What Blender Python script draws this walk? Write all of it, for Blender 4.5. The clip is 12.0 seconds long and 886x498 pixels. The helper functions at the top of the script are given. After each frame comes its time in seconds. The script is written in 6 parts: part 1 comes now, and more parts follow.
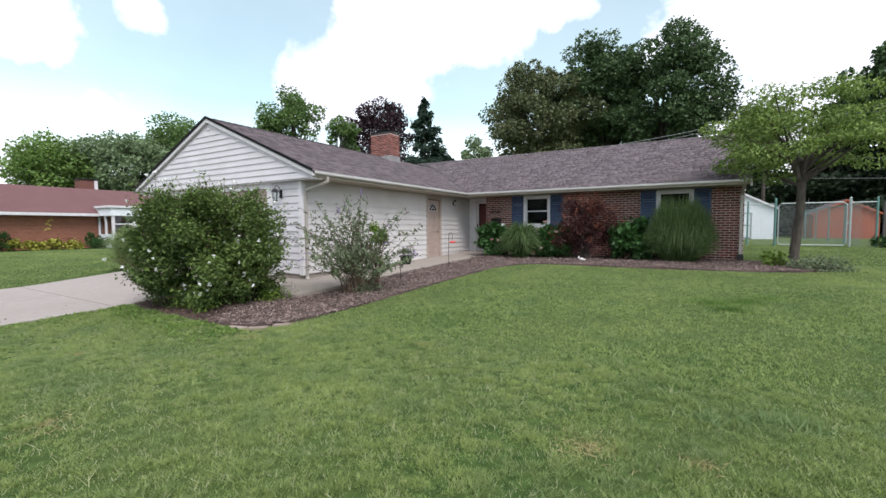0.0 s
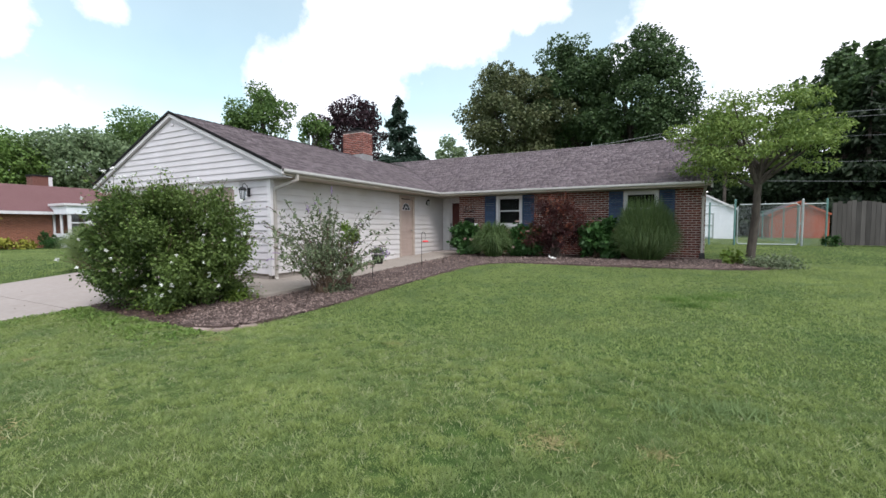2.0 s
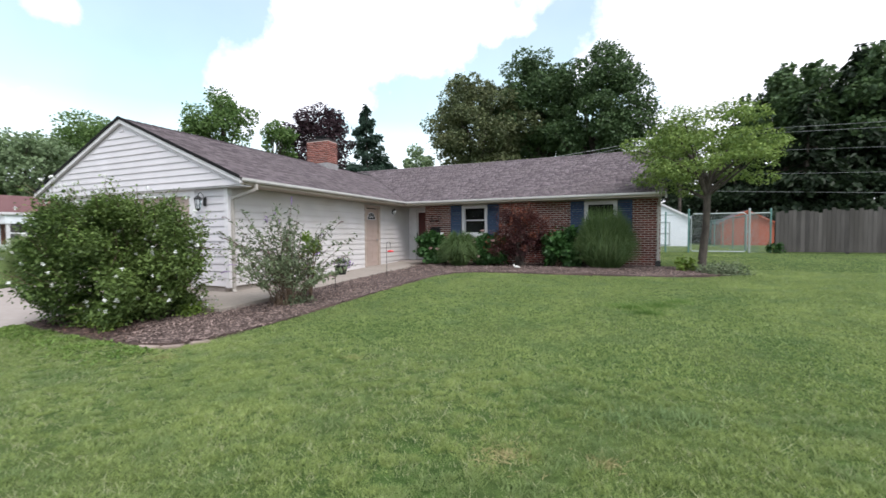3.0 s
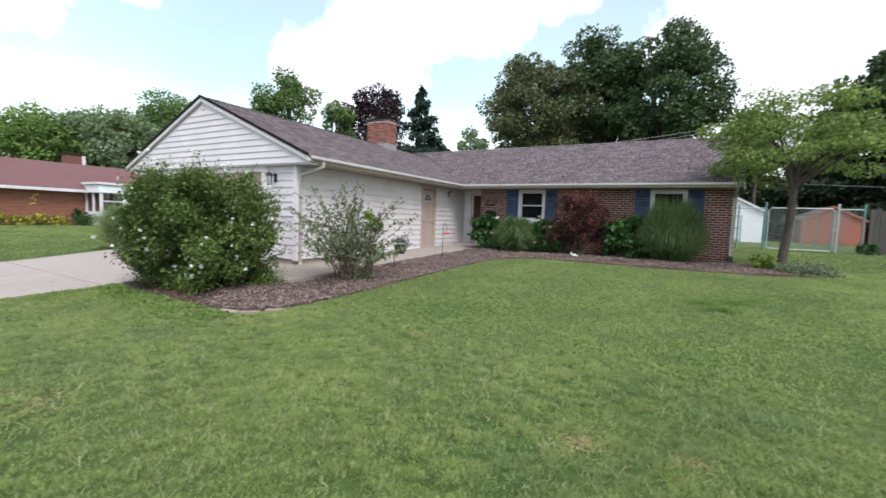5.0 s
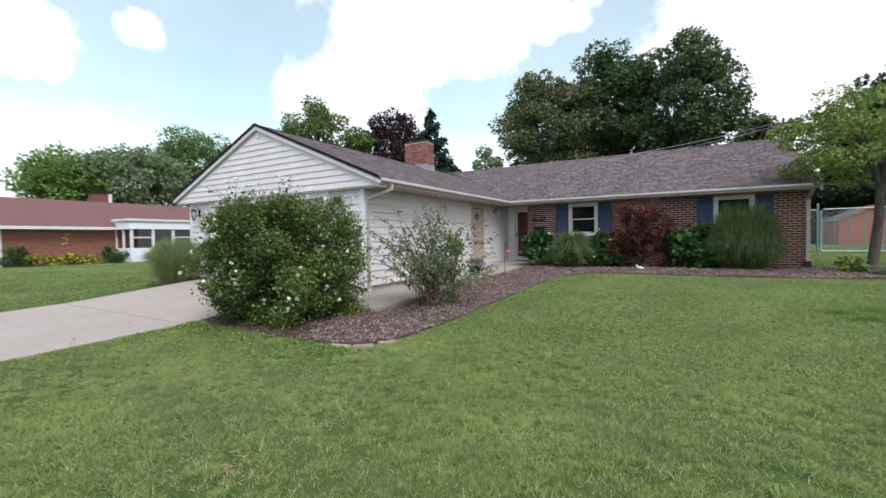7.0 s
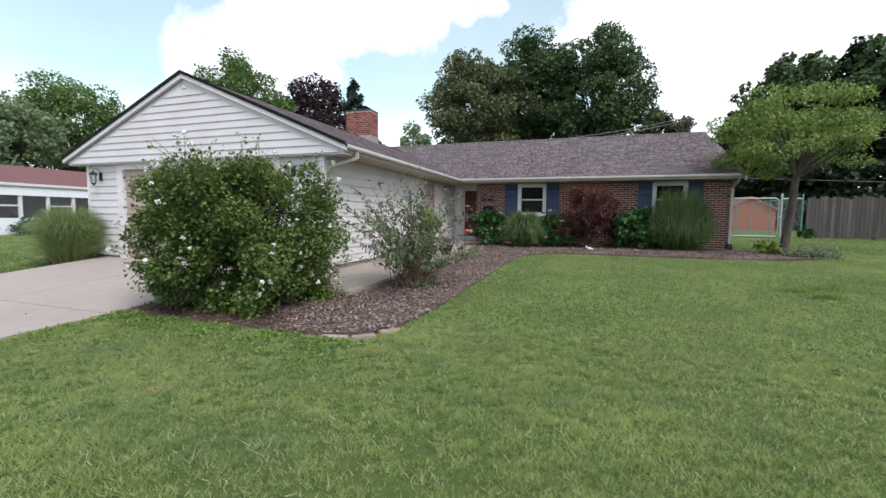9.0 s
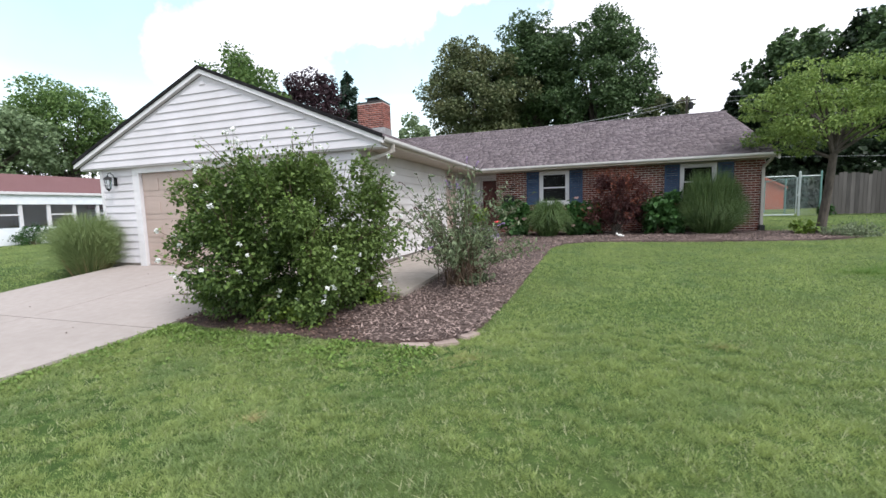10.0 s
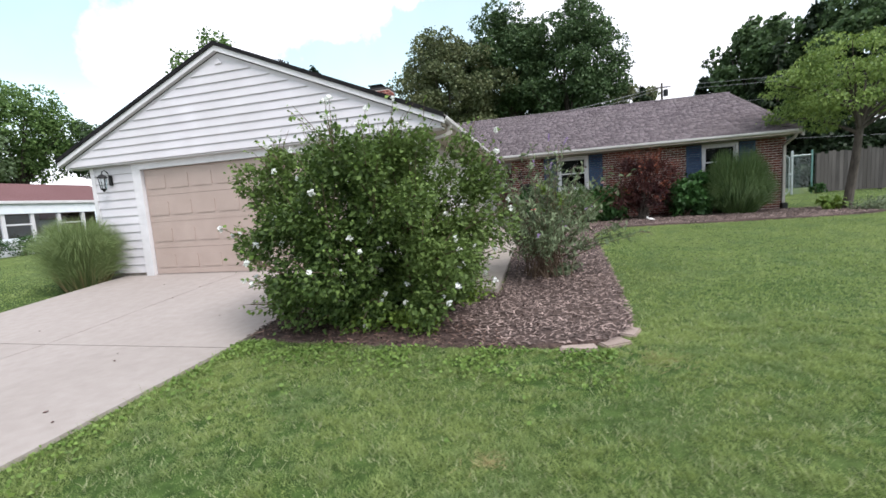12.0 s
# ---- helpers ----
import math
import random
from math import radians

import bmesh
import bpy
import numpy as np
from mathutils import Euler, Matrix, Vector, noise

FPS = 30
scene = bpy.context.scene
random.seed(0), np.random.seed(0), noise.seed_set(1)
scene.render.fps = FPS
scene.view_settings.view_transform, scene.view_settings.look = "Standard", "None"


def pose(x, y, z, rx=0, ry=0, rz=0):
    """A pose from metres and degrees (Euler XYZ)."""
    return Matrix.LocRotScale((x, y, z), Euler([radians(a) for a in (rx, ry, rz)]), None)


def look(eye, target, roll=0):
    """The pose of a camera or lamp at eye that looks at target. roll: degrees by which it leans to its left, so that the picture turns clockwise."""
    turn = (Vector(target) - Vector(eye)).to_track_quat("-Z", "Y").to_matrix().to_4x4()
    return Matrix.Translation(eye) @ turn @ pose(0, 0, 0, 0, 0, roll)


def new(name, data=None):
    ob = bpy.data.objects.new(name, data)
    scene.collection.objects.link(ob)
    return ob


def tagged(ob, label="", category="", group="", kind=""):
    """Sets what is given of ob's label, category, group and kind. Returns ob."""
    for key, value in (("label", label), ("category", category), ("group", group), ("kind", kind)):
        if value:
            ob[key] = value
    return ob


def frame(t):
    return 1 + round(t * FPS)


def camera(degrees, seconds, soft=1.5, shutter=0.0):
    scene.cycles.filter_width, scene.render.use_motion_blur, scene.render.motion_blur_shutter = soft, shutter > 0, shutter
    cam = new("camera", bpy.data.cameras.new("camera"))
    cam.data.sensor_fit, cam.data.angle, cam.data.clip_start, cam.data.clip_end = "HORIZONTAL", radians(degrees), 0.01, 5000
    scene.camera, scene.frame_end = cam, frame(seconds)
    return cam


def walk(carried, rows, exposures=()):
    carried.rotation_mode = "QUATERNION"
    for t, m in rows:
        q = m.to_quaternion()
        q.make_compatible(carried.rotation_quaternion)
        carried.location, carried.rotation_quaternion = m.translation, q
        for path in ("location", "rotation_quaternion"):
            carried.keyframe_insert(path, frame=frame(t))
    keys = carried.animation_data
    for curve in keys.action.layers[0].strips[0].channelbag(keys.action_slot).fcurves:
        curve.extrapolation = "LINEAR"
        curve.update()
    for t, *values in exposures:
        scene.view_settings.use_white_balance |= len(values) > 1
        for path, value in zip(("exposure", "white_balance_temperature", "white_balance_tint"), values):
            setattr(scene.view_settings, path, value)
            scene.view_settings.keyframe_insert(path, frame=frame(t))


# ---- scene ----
cam = camera(93.4, 12.0, shutter=0.25)
PATH = [
    (0, (7.223, -6.521, 1.155), (6.199, -4.806, 1.05), -0.2),
    (0.5, (7.264, -6.517, 1.167), (6.303, -4.766, 1.062), -0.6),
    (1, (7.273, -6.514, 1.154), (6.424, -4.707, 1.044), -0.8),
    (1.5, (7.314, -6.502, 1.173), (6.449, -4.705, 1.032), 0.1),
    (2, (7.279, -6.499, 1.147), (6.36, -4.726, 1.04), -0.1),
    (2.5, (7.284, -6.494, 1.174), (6.345, -4.729, 1.119), -0.8),
    (3, (7.374, -6.434, 1.179), (6.587, -4.596, 1.112), -0.3),
    (3.2, (7.395, -6.41, 1.168), (6.663, -4.549, 1.1), -0.5),
    (4.8, (7.261, -6.506, 1.165), (6.378, -4.715, 1.048), 1.5),
    (5, (7.163, -6.543, 1.159), (6.176, -4.81, 1.01), 2.1),
    (5.5, (6.811, -6.666, 1.156), (5.713, -5.002, 0.99), 0.9),
    (6, (6.457, -6.788, 1.132), (5.165, -5.268, 0.983), -0.3),
    (6.5, (6.038, -6.825, 1.149), (4.751, -5.294, 1.118), -1.6),
    (7, (5.61, -6.93, 1.117), (4.595, -5.208, 1.065), -0.8),
    (7.5, (5.221, -6.967, 1.12), (4.304, -5.194, 1.005), -0.1),
    (7.7, (5.08, -6.95, 1.116), (4.204, -5.155, 1.015), -1.6),
    (9.3, (4.019, -6.858, 1.072), (3.387, -4.967, 0.916), 1.1),
    (9.5, (3.788, -6.842, 1.088), (3.071, -4.98, 0.953), 1.0),
    (10, (3.332, -6.819, 1.119), (2.703, -4.93, 0.925), -1.7),
    (10.5, (2.843, -6.763, 1.084), (2.249, -4.856, 0.98), -1.8),
    (11, (2.4, -6.757, 1.1), (1.913, -4.821, 0.968), -0.9),
    (11.5, (1.94, -6.725, 1.075), (1.473, -4.786, 0.924), -1.5),
    (12, (1.485, -6.598, 1.049), (1.006, -4.669, 0.83), -4.0),
]
walk(cam, [(t, look(eye, target, roll)) for t, eye, target, roll in PATH],
     [(t, e, 6250, 14) for t, e in ((0, 0.68), (1.5, 0.55), (2.5, 0.80), (5.5, 0.82), (6.5, 0.83), (7.5, 0.52), (9.5, 0.80), (10.5, 1.01), (11, 1.0), (12, 0.92))])

# ---- world and sun ----
SUN_AZ, SUN_EL = 55.0, 52.0          # degrees: from -y towards +x, and above the horizon


def sky_way(left, up):
    a, e = radians(left), radians(up)
    return (-math.sin(a) * math.cos(e), math.cos(a) * math.cos(e), math.sin(e))


world = bpy.data.worlds.new("sky")
scene.world = world
world.use_nodes = True
wn, wl = world.node_tree.nodes, world.node_tree.links
wn.clear()
w_out = wn.new("ShaderNodeOutputWorld")
w_bg = wn.new("ShaderNodeBackground")
w_sky = wn.new("ShaderNodeTexSky")
w_sky.sky_type = "NISHITA"
w_sky.sun_disc = False
w_sky.sun_elevation, w_sky.sun_rotation = radians(SUN_EL), radians(180 - SUN_AZ)
w_sky.air_density, w_sky.dust_density, w_sky.ozone_density = 1.0, 0.6, 1.0
w_tc = wn.new("ShaderNodeTexCoord")
w_nz = wn.new("ShaderNodeTexNoise")
w_nz.inputs["Scale"].default_value, w_nz.inputs["Detail"].default_value, w_nz.inputs["Roughness"].default_value = 5.0, 9.0, 0.58
wl.new(w_tc.outputs["Generated"], w_nz.inputs["Vector"])


def wmath(op, a, b=None, clamp=False):
    n = wn.new("ShaderNodeMath")
    n.operation, n.use_clamp = op, clamp
    for k, v in enumerate((a, b)):
        if v is None:
            continue
        if isinstance(v, (int, float)):
            n.inputs[k].default_value = v
        else:
            wl.new(v, n.inputs[k])
    return n.outputs[0]


# cumulus: blobs in the sky whose outline the noise breaks up, and thin haze low down
mask = wmath("MULTIPLY", wmath("SUBTRACT", w_nz.outputs["Fac"], 0.55), 5.0)
for left, up, size in ((36, 23, 8), (44, 18, 7), (27, 26, 7), (32, 31, 8), (75, 19.5, 4), (81, 19, 4), (66, 22, 2.4), (14, 30, 6), (-14, 20, 17),
                       (105, 16, 12), (-60, 30, 20), (140, 30, 16), (190, 40, 22), (250, 30, 20), (0, 65, 16), (120, 60, 14)):
    dot = wn.new("ShaderNodeVectorMath")
    dot.operation = "DOT_PRODUCT"
    wl.new(w_tc.outputs["Generated"], dot.inputs[0])
    dot.inputs[1].default_value = sky_way(left, up)
    spread = 1 - math.cos(radians(size))
    near = wmath("DIVIDE", wmath("SUBTRACT", dot.outputs["Value"], 1 - 2 * spread), spread)      # 2 in the middle, 0 at 1.4 times the size
    blob = wmath("ADD", wmath("MULTIPLY", near, 1.4), wmath("MULTIPLY", wmath("SUBTRACT", w_nz.outputs["Fac"], 0.5), 9.0))
    mask = wmath("MAXIMUM", mask, wmath("SUBTRACT", blob, 1.1))
w_sep = wn.new("ShaderNodeSeparateXYZ")
wl.new(w_tc.outputs["Generated"], w_sep.inputs[0])
haze = wmath("MULTIPLY", wmath("SUBTRACT", 0.26, w_sep.outputs["Z"]), 5.5)
mask = wmath("MAXIMUM", mask, haze)
mask = wmath("ADD", wmath("MULTIPLY", wmath("MULTIPLY", mask, 1.0, clamp=True), 0.72), 0.27)
w_mix = wn.new("ShaderNodeMix")
w_mix.data_type = "RGBA"
wl.new(mask, w_mix.inputs["Factor"])
w_gain = wn.new("ShaderNodeMix")
w_gain.data_type, w_gain.blend_type = "RGBA", "MULTIPLY"
w_gain.inputs["Factor"].default_value = 1.0
w_gain.inputs["B"].default_value = (1.55, 1.75, 1.22, 1)
wl.new(w_sky.outputs["Color"], w_gain.inputs["A"])
w_nz2 = wn.new("ShaderNodeTexNoise")
w_nz2.inputs["Scale"].default_value, w_nz2.inputs["Detail"].default_value = 2.6, 6.0
wl.new(w_tc.outputs["Generated"], w_nz2.inputs["Vector"])
w_cl = wn.new("ShaderNodeValToRGB")
w_cl.color_ramp.elements[0].position, w_cl.color_ramp.elements[1].position = 0.3, 0.6
w_cl.color_ramp.elements[0].color, w_cl.color_ramp.elements[1].color = (7.4, 7.7, 8.3, 1), (10.0, 10.0, 10.2, 1)
wl.new(w_nz2.outputs["Fac"], w_cl.inputs["Fac"])
wl.new(w_gain.outputs["Result"], w_mix.inputs["A"])
wl.new(w_cl.outputs["Color"], w_mix.inputs["B"])
wl.new(w_mix.outputs["Result"], w_bg.inputs["Color"])
w_bg.inputs["Strength"].default_value = 0.1
wl.new(w_bg.outputs["Background"], w_out.inputs["Surface"])

sun = new("sun", bpy.data.lights.new("sun", "SUN"))
sun.data.energy, sun.data.angle, sun.data.color = 2.0, radians(26), (1.0, 0.97, 0.93)
sd = Vector((math.sin(radians(SUN_AZ)) * math.cos(radians(SUN_EL)), -math.cos(radians(SUN_AZ)) * math.cos(radians(SUN_EL)), math.sin(radians(SUN_EL))))
sun.matrix_world = look(sd * 60, (0, 0, 0))



# ---- materials ----
def surf(name, c1, c2, scale=3.0, rough=0.8, bump=0.0, bump_scale=40.0, rand="", c3=None, metal=0.0, stretch=(1, 1, 1), spec=0.4, coarse=0.35, coarse_scale=0.6, translucent=0.0, c4=None, patch=0.5, patch_scale=2.2, rpow=1.0, grain=0.4, gain=2.2):
    """Colour between c1 and c2 by fine noise (and by piece: rand 'island' or 'object'), drifting towards c3 in broad stains, with noise relief."""
    m = bpy.data.materials.new(name)
    m.use_nodes = True
    n, l = m.node_tree.nodes, m.node_tree.links
    b = n["Principled BSDF"]
    geo = n.new("ShaderNodeNewGeometry")
    mp = n.new("ShaderNodeMapping")
    mp.inputs["Scale"].default_value = stretch
    l.new(geo.outputs["Position"], mp.inputs["Vector"])

    def nz(sc, det):
        t = n.new("ShaderNodeTexNoise")
        t.inputs["Scale"].default_value, t.inputs["Detail"].default_value = sc, det
        l.new(mp.outputs["Vector"], t.inputs["Vector"])
        return t.outputs["Fac"]

    def op(kind, a, c):
        t = n.new("ShaderNodeMath")
        t.operation = kind
        for k, v in enumerate((a, c)):
            if isinstance(v, (int, float)):
                t.inputs[k].default_value = v
            else:
                l.new(v, t.inputs[k])
        return t.outputs[0]

    fac = op("MULTIPLY", op("SUBTRACT", nz(scale, 5), 0.5), gain)
    fac = op("ADD", fac, 0.5)
    if rand:
        r = geo.outputs["Random Per Island"] if rand == "island" else n.new("ShaderNodeObjectInfo").outputs["Random"]
        r = op("POWER", r, rpow) if rpow != 1.0 else r
        fac = op("ADD", op("MULTIPLY", fac, grain if rpow == 1.0 else 0.2), op("MULTIPLY", r, 1 - grain if rpow == 1.0 else 0.8))
    ramp = n.new("ShaderNodeValToRGB")
    ramp.color_ramp.elements[0].color, ramp.color_ramp.elements[1].color = (*c1, 1), (*c2, 1)
    l.new(fac, ramp.inputs["Fac"])
    col = ramp.outputs["Color"]
    if c3:
        mx = n.new("ShaderNodeMix")
        mx.data_type = "RGBA"
        rr = n.new("ShaderNodeValToRGB")
        rr.color_ramp.elements[0].position, rr.color_ramp.elements[1].position = 0.42, 0.68
        l.new(nz(coarse_scale, 4), rr.inputs["Fac"])
        l.new(op("MULTIPLY", rr.outputs["Color"], coarse), mx.inputs["Factor"])
        l.new(col, mx.inputs["A"])
        mx.inputs["B"].default_value = (*c3, 1)
        col = mx.outputs["Result"]
    if c4:
        mx = n.new("ShaderNodeMix")
        mx.data_type = "RGBA"
        rr = n.new("ShaderNodeValToRGB")
        rr.color_ramp.elements[0].position, rr.color_ramp.elements[1].position = 0.50, 0.66
        l.new(nz(patch_scale, 5), rr.inputs["Fac"])
        l.new(op("MULTIPLY", rr.outputs["Color"], patch), mx.inputs["Factor"])
        l.new(col, mx.inputs["A"])
        mx.inputs["B"].default_value = (*c4, 1)
        col = mx.outputs["Result"]
    l.new(col, b.inputs["Base Color"])
    b.inputs["Roughness"].default_value, b.inputs["Metallic"].default_value, b.inputs["Specular IOR Level"].default_value = rough, metal, spec
    if bump:
        bp = n.new("ShaderNodeBump")
        bp.inputs["Strength"].default_value, bp.inputs["Distance"].default_value = bump, 0.02
        l.new(nz(bump_scale, 6), bp.inputs["Height"])
        l.new(bp.outputs["Normal"], b.inputs["Normal"])
    if translucent:
        tr = n.new("ShaderNodeBsdfTranslucent")
        l.new(col, tr.inputs["Color"])
        ms = n.new("ShaderNodeMixShader")
        ms.inputs["Fac"].default_value = translucent
        l.new(b.outputs["BSDF"], ms.inputs[1])
        l.new(tr.outputs["BSDF"], ms.inputs[2])
        l.new(ms.outputs["Shader"], n["Material Output"].inputs["Surface"])
    return m


def leafy(name, c1, c2, c3=None, tr=0.3, rough=0.55):
    return surf(name, c1, c2, 1.5, rough, rand="island", c3=c3, coarse_scale=0.5, coarse=0.45, translucent=tr, spec=0.3)


def glassy(name, tint=(0.9, 0.95, 0.95), ior=1.25):
    m = bpy.data.materials.new(name)
    m.use_nodes = True
    b = m.node_tree.nodes["Principled BSDF"]
    b.inputs["Base Color"].default_value = (*tint, 1)
    b.inputs["Roughness"].default_value, b.inputs["Transmission Weight"].default_value, b.inputs["IOR"].default_value = 0.02, 1.0, ior
    return m


M_SOIL = surf("lawn soil", (0.020, 0.040, 0.010), (0.070, 0.115, 0.030), 14.0, 0.95, 0.6, 60, c3=(0.095, 0.115, 0.040), coarse=0.5, coarse_scale=0.5, spec=0.1)
M_BLADE = surf("grass blades", (0.030, 0.073, 0.014), (0.44, 0.535, 0.18), 34.0, 0.5, rand="island", c3=(0.40, 0.47, 0.16), coarse=0.55, coarse_scale=0.85, grain=0.48, gain=2.5, translucent=0.35, spec=0.45, c4=(0.095, 0.175, 0.075), patch=0.5, patch_scale=1.7)
M_PALE = surf("pale dead blades", (0.30, 0.33, 0.16), (0.50, 0.50, 0.30), 6, 0.6, rand="island", translucent=0.25)
M_DRY = surf("dry straw grass", (0.28, 0.25, 0.11), (0.42, 0.36, 0.18), 6, 0.7, rand="island", translucent=0.2)
M_MULCH = surf("bark mulch bed", (0.022, 0.013, 0.012), (0.09, 0.058, 0.050), 30, 0.95, 1.0, 45, c3=(0.16, 0.11, 0.09), coarse=0.4, coarse_scale=1.2)
M_CHIP = surf("bark chips", (0.024, 0.014, 0.012), (0.42, 0.31, 0.275), 12, 0.9, rand="island", rpow=1.9)
M_CHIPDARK = surf("fresh dark bark chips with bush shade", (0.022, 0.013, 0.010), (0.24, 0.15, 0.12), 12, 0.9, rand="island", rpow=2.6)
M_GOLD = surf("yellow painted metal", (0.42, 0.31, 0.07), (0.60, 0.46, 0.14), 12, 0.5)
M_WIRE = surf("weathered aluminium cable", (0.20, 0.205, 0.21), (0.30, 0.305, 0.31), 15, 0.6, metal=0.3)
M_CONC = surf("driveway concrete", (0.30, 0.258, 0.237), (0.355, 0.31, 0.288), 9, 0.9, 0.12, 60, c3=(0.275, 0.236, 0.213), coarse=0.45, coarse_scale=0.45)
M_WALK = surf("walkway concrete", (0.265, 0.228, 0.198), (0.325, 0.285, 0.25), 9, 0.9, 0.15, 60, c3=(0.23, 0.195, 0.165), coarse=0.5, coarse_scale=0.8)
M_FOUND = surf("foundation concrete", (0.27, 0.235, 0.205), (0.35, 0.305, 0.265), 8, 0.9, 0.3, 60)
M_SIDE = surf("white lap siding", (0.53, 0.505, 0.53), (0.60, 0.575, 0.60), 2.0, 0.55, 0.05, 30, c3=(0.48, 0.46, 0.465), coarse=0.4, coarse_scale=0.9)
M_CREAM = surf("cream lap siding", (0.525, 0.50, 0.50), (0.60, 0.57, 0.57), 2.0, 0.55, 0.05, 30, c3=(0.455, 0.42, 0.375), coarse=0.45, coarse_scale=0.9)
M_TRIM = surf("white trim paint", (0.57, 0.55, 0.565), (0.67, 0.65, 0.665), 5, 0.45, 0.03, 40, c3=(0.52, 0.50, 0.49), coarse=0.3, coarse_scale=1.5)
M_SOFFIT = surf("soffit paint", (0.36, 0.31, 0.25), (0.44, 0.385, 0.32), 3, 0.6)
M_TAN = surf("tan door paint", (0.345, 0.265, 0.23), (0.40, 0.312, 0.275), 3, 0.5, 0.03, 30, c3=(0.33, 0.255, 0.22), coarse=0.3)
M_TANTRIM = surf("tan trim paint", (0.36, 0.29, 0.245), (0.43, 0.35, 0.30), 4, 0.5)
M_SPOUT = surf("beige-grey painted metal", (0.34, 0.31, 0.28), (0.41, 0.38, 0.345), 4, 0.5, 0.02, 30)
M_DRIP = surf("dark drip edge", (0.008, 0.008, 0.009), (0.022, 0.021, 0.022), 10, 0.9, spec=0.1)
M_SHINGLE = surf("asphalt shingles", (0.060, 0.048, 0.054), (0.232, 0.192, 0.206), 90, 0.95, 0.5, 250, rand="island", c3=(0.12, 0.10, 0.10), coarse=0.3, coarse_scale=0.5, spec=0.2)
M_SHINGLE_P = surf("asphalt shingle piece", (0.060, 0.048, 0.054), (0.232, 0.192, 0.206), 90, 0.95, 0.5, 250, rand="object", c3=(0.12, 0.10, 0.10), coarse=0.3, coarse_scale=0.5, spec=0.2)
M_DECK = surf("roof felt", (0.05, 0.045, 0.045), (0.08, 0.07, 0.07), 10, 0.95)
M_MORTAR = surf("pale mortar", (0.44, 0.38, 0.35), (0.57, 0.51, 0.47), 20, 0.95, 0.4, 120)
M_NMORTAR = surf("brown mortar", (0.24, 0.13, 0.095), (0.32, 0.19, 0.14), 20, 0.95, 0.4, 120)
M_BRICK = surf("red brick", (0.070, 0.022, 0.018), (0.215, 0.064, 0.045), 18, 0.9, 0.5, 120, rand="island", c3=(0.09, 0.04, 0.036), coarse=0.35, coarse_scale=0.9)
M_BRICK_P = surf("red brick piece", (0.070, 0.022, 0.018), (0.215, 0.064, 0.045), 18, 0.9, 0.5, 120, rand="object", c3=(0.09, 0.04, 0.036), coarse=0.35, coarse_scale=0.9)
M_CHIMBRICK = surf("orange chimney brick", (0.10, 0.032, 0.027), (0.40, 0.155, 0.12), 18, 0.9, 0.5, 120, rand="island", c3=(0.10, 0.05, 0.045), coarse=0.45)
M_FLASH = surf("lead flashing", (0.26, 0.25, 0.25), (0.40, 0.38, 0.38), 9, 0.5, 0.1, 30, metal=0.5)
M_BLUE = surf("blue shutter paint", (0.022, 0.045, 0.095), (0.035, 0.065, 0.13), 6, 0.55)
M_REDDOOR = surf("dark red door paint", (0.055, 0.011, 0.009), (0.095, 0.019, 0.014), 5, 0.4)
M_IRON = surf("black iron", (0.008, 0.008, 0.009), (0.03, 0.03, 0.03), 20, 0.5, metal=0.6)
# near-black colour takes the place of the darkness inside unlit rooms
M_DARKROOM = surf("near-black stand-in for unlit rooms", (0.006, 0.006, 0.006), (0.02, 0.02, 0.02), 2, 0.9, spec=0.05)
M_GLASS = glassy("window glass", ior=1.08)
M_GLASS2 = glassy("sunroom glass", (0.75, 0.85, 0.9), 2.3)
M_LAMPGLASS = glassy("lantern glass", (0.8, 0.85, 0.85))
M_STONE = surf("pale edging stone", (0.24, 0.18, 0.155), (0.36, 0.285, 0.25), 12, 0.9, 0.5, 60, rand="object")
M_BARK = surf("grey-brown bark", (0.035, 0.028, 0.024), (0.105, 0.088, 0.073), 14, 0.95, 1.0, 30, stretch=(1, 1, 0.3))
M_TWIG = surf("brown twigs", (0.07, 0.045, 0.03), (0.16, 0.11, 0.075), 15, 0.9)
M_STRAW = surf("dry grass stalks", (0.22, 0.17, 0.08), (0.34, 0.27, 0.14), 8, 0.8, rand="island")
M_FENCE = surf("weathered grey boards", (0.024, 0.022, 0.021), (0.125, 0.115, 0.108), 7, 0.95, 0.6, 30, rand="object", c3=(0.05, 0.045, 0.04), coarse=0.7, coarse_scale=1.6, stretch=(1, 1, 0.12))
M_GALV = surf("galvanized steel", (0.30, 0.34, 0.34), (0.45, 0.49, 0.48), 15, 0.45, metal=0.7)
M_TEAL = surf("green-coated steel", (0.075, 0.17, 0.155), (0.12, 0.24, 0.22), 15, 0.5)
M_REDSHED = surf("red shed boards", (0.30, 0.075, 0.04), (0.40, 0.11, 0.06), 4, 0.8, 0.1, 20, rand="island", stretch=(1, 1, 0.2))
M_WHITESHED = surf("white shed siding", (0.68, 0.71, 0.75), (0.78, 0.80, 0.83), 4, 0.6)
M_NROOF = surf("maroon shingles", (0.135, 0.068, 0.07), (0.225, 0.118, 0.12), 20, 0.95, 0.4, 60, rand="island", c3=(0.15, 0.075, 0.075), coarse=0.4)
M_NBRICK = surf("neighbour brick", (0.22, 0.085, 0.055), (0.38, 0.16, 0.10), 22, 0.9, 0.4, 60, rand="island", c3=(0.30, 0.13, 0.085), coarse=0.4)
M_ASPH = surf("street asphalt", (0.14, 0.14, 0.14), (0.21, 0.21, 0.21), 10, 0.9, 0.3, 60)
M_PINK = surf("pink petals", (0.40, 0.24, 0.23), (0.62, 0.46, 0.43), 20, 0.6, rand="island", translucent=0.3)
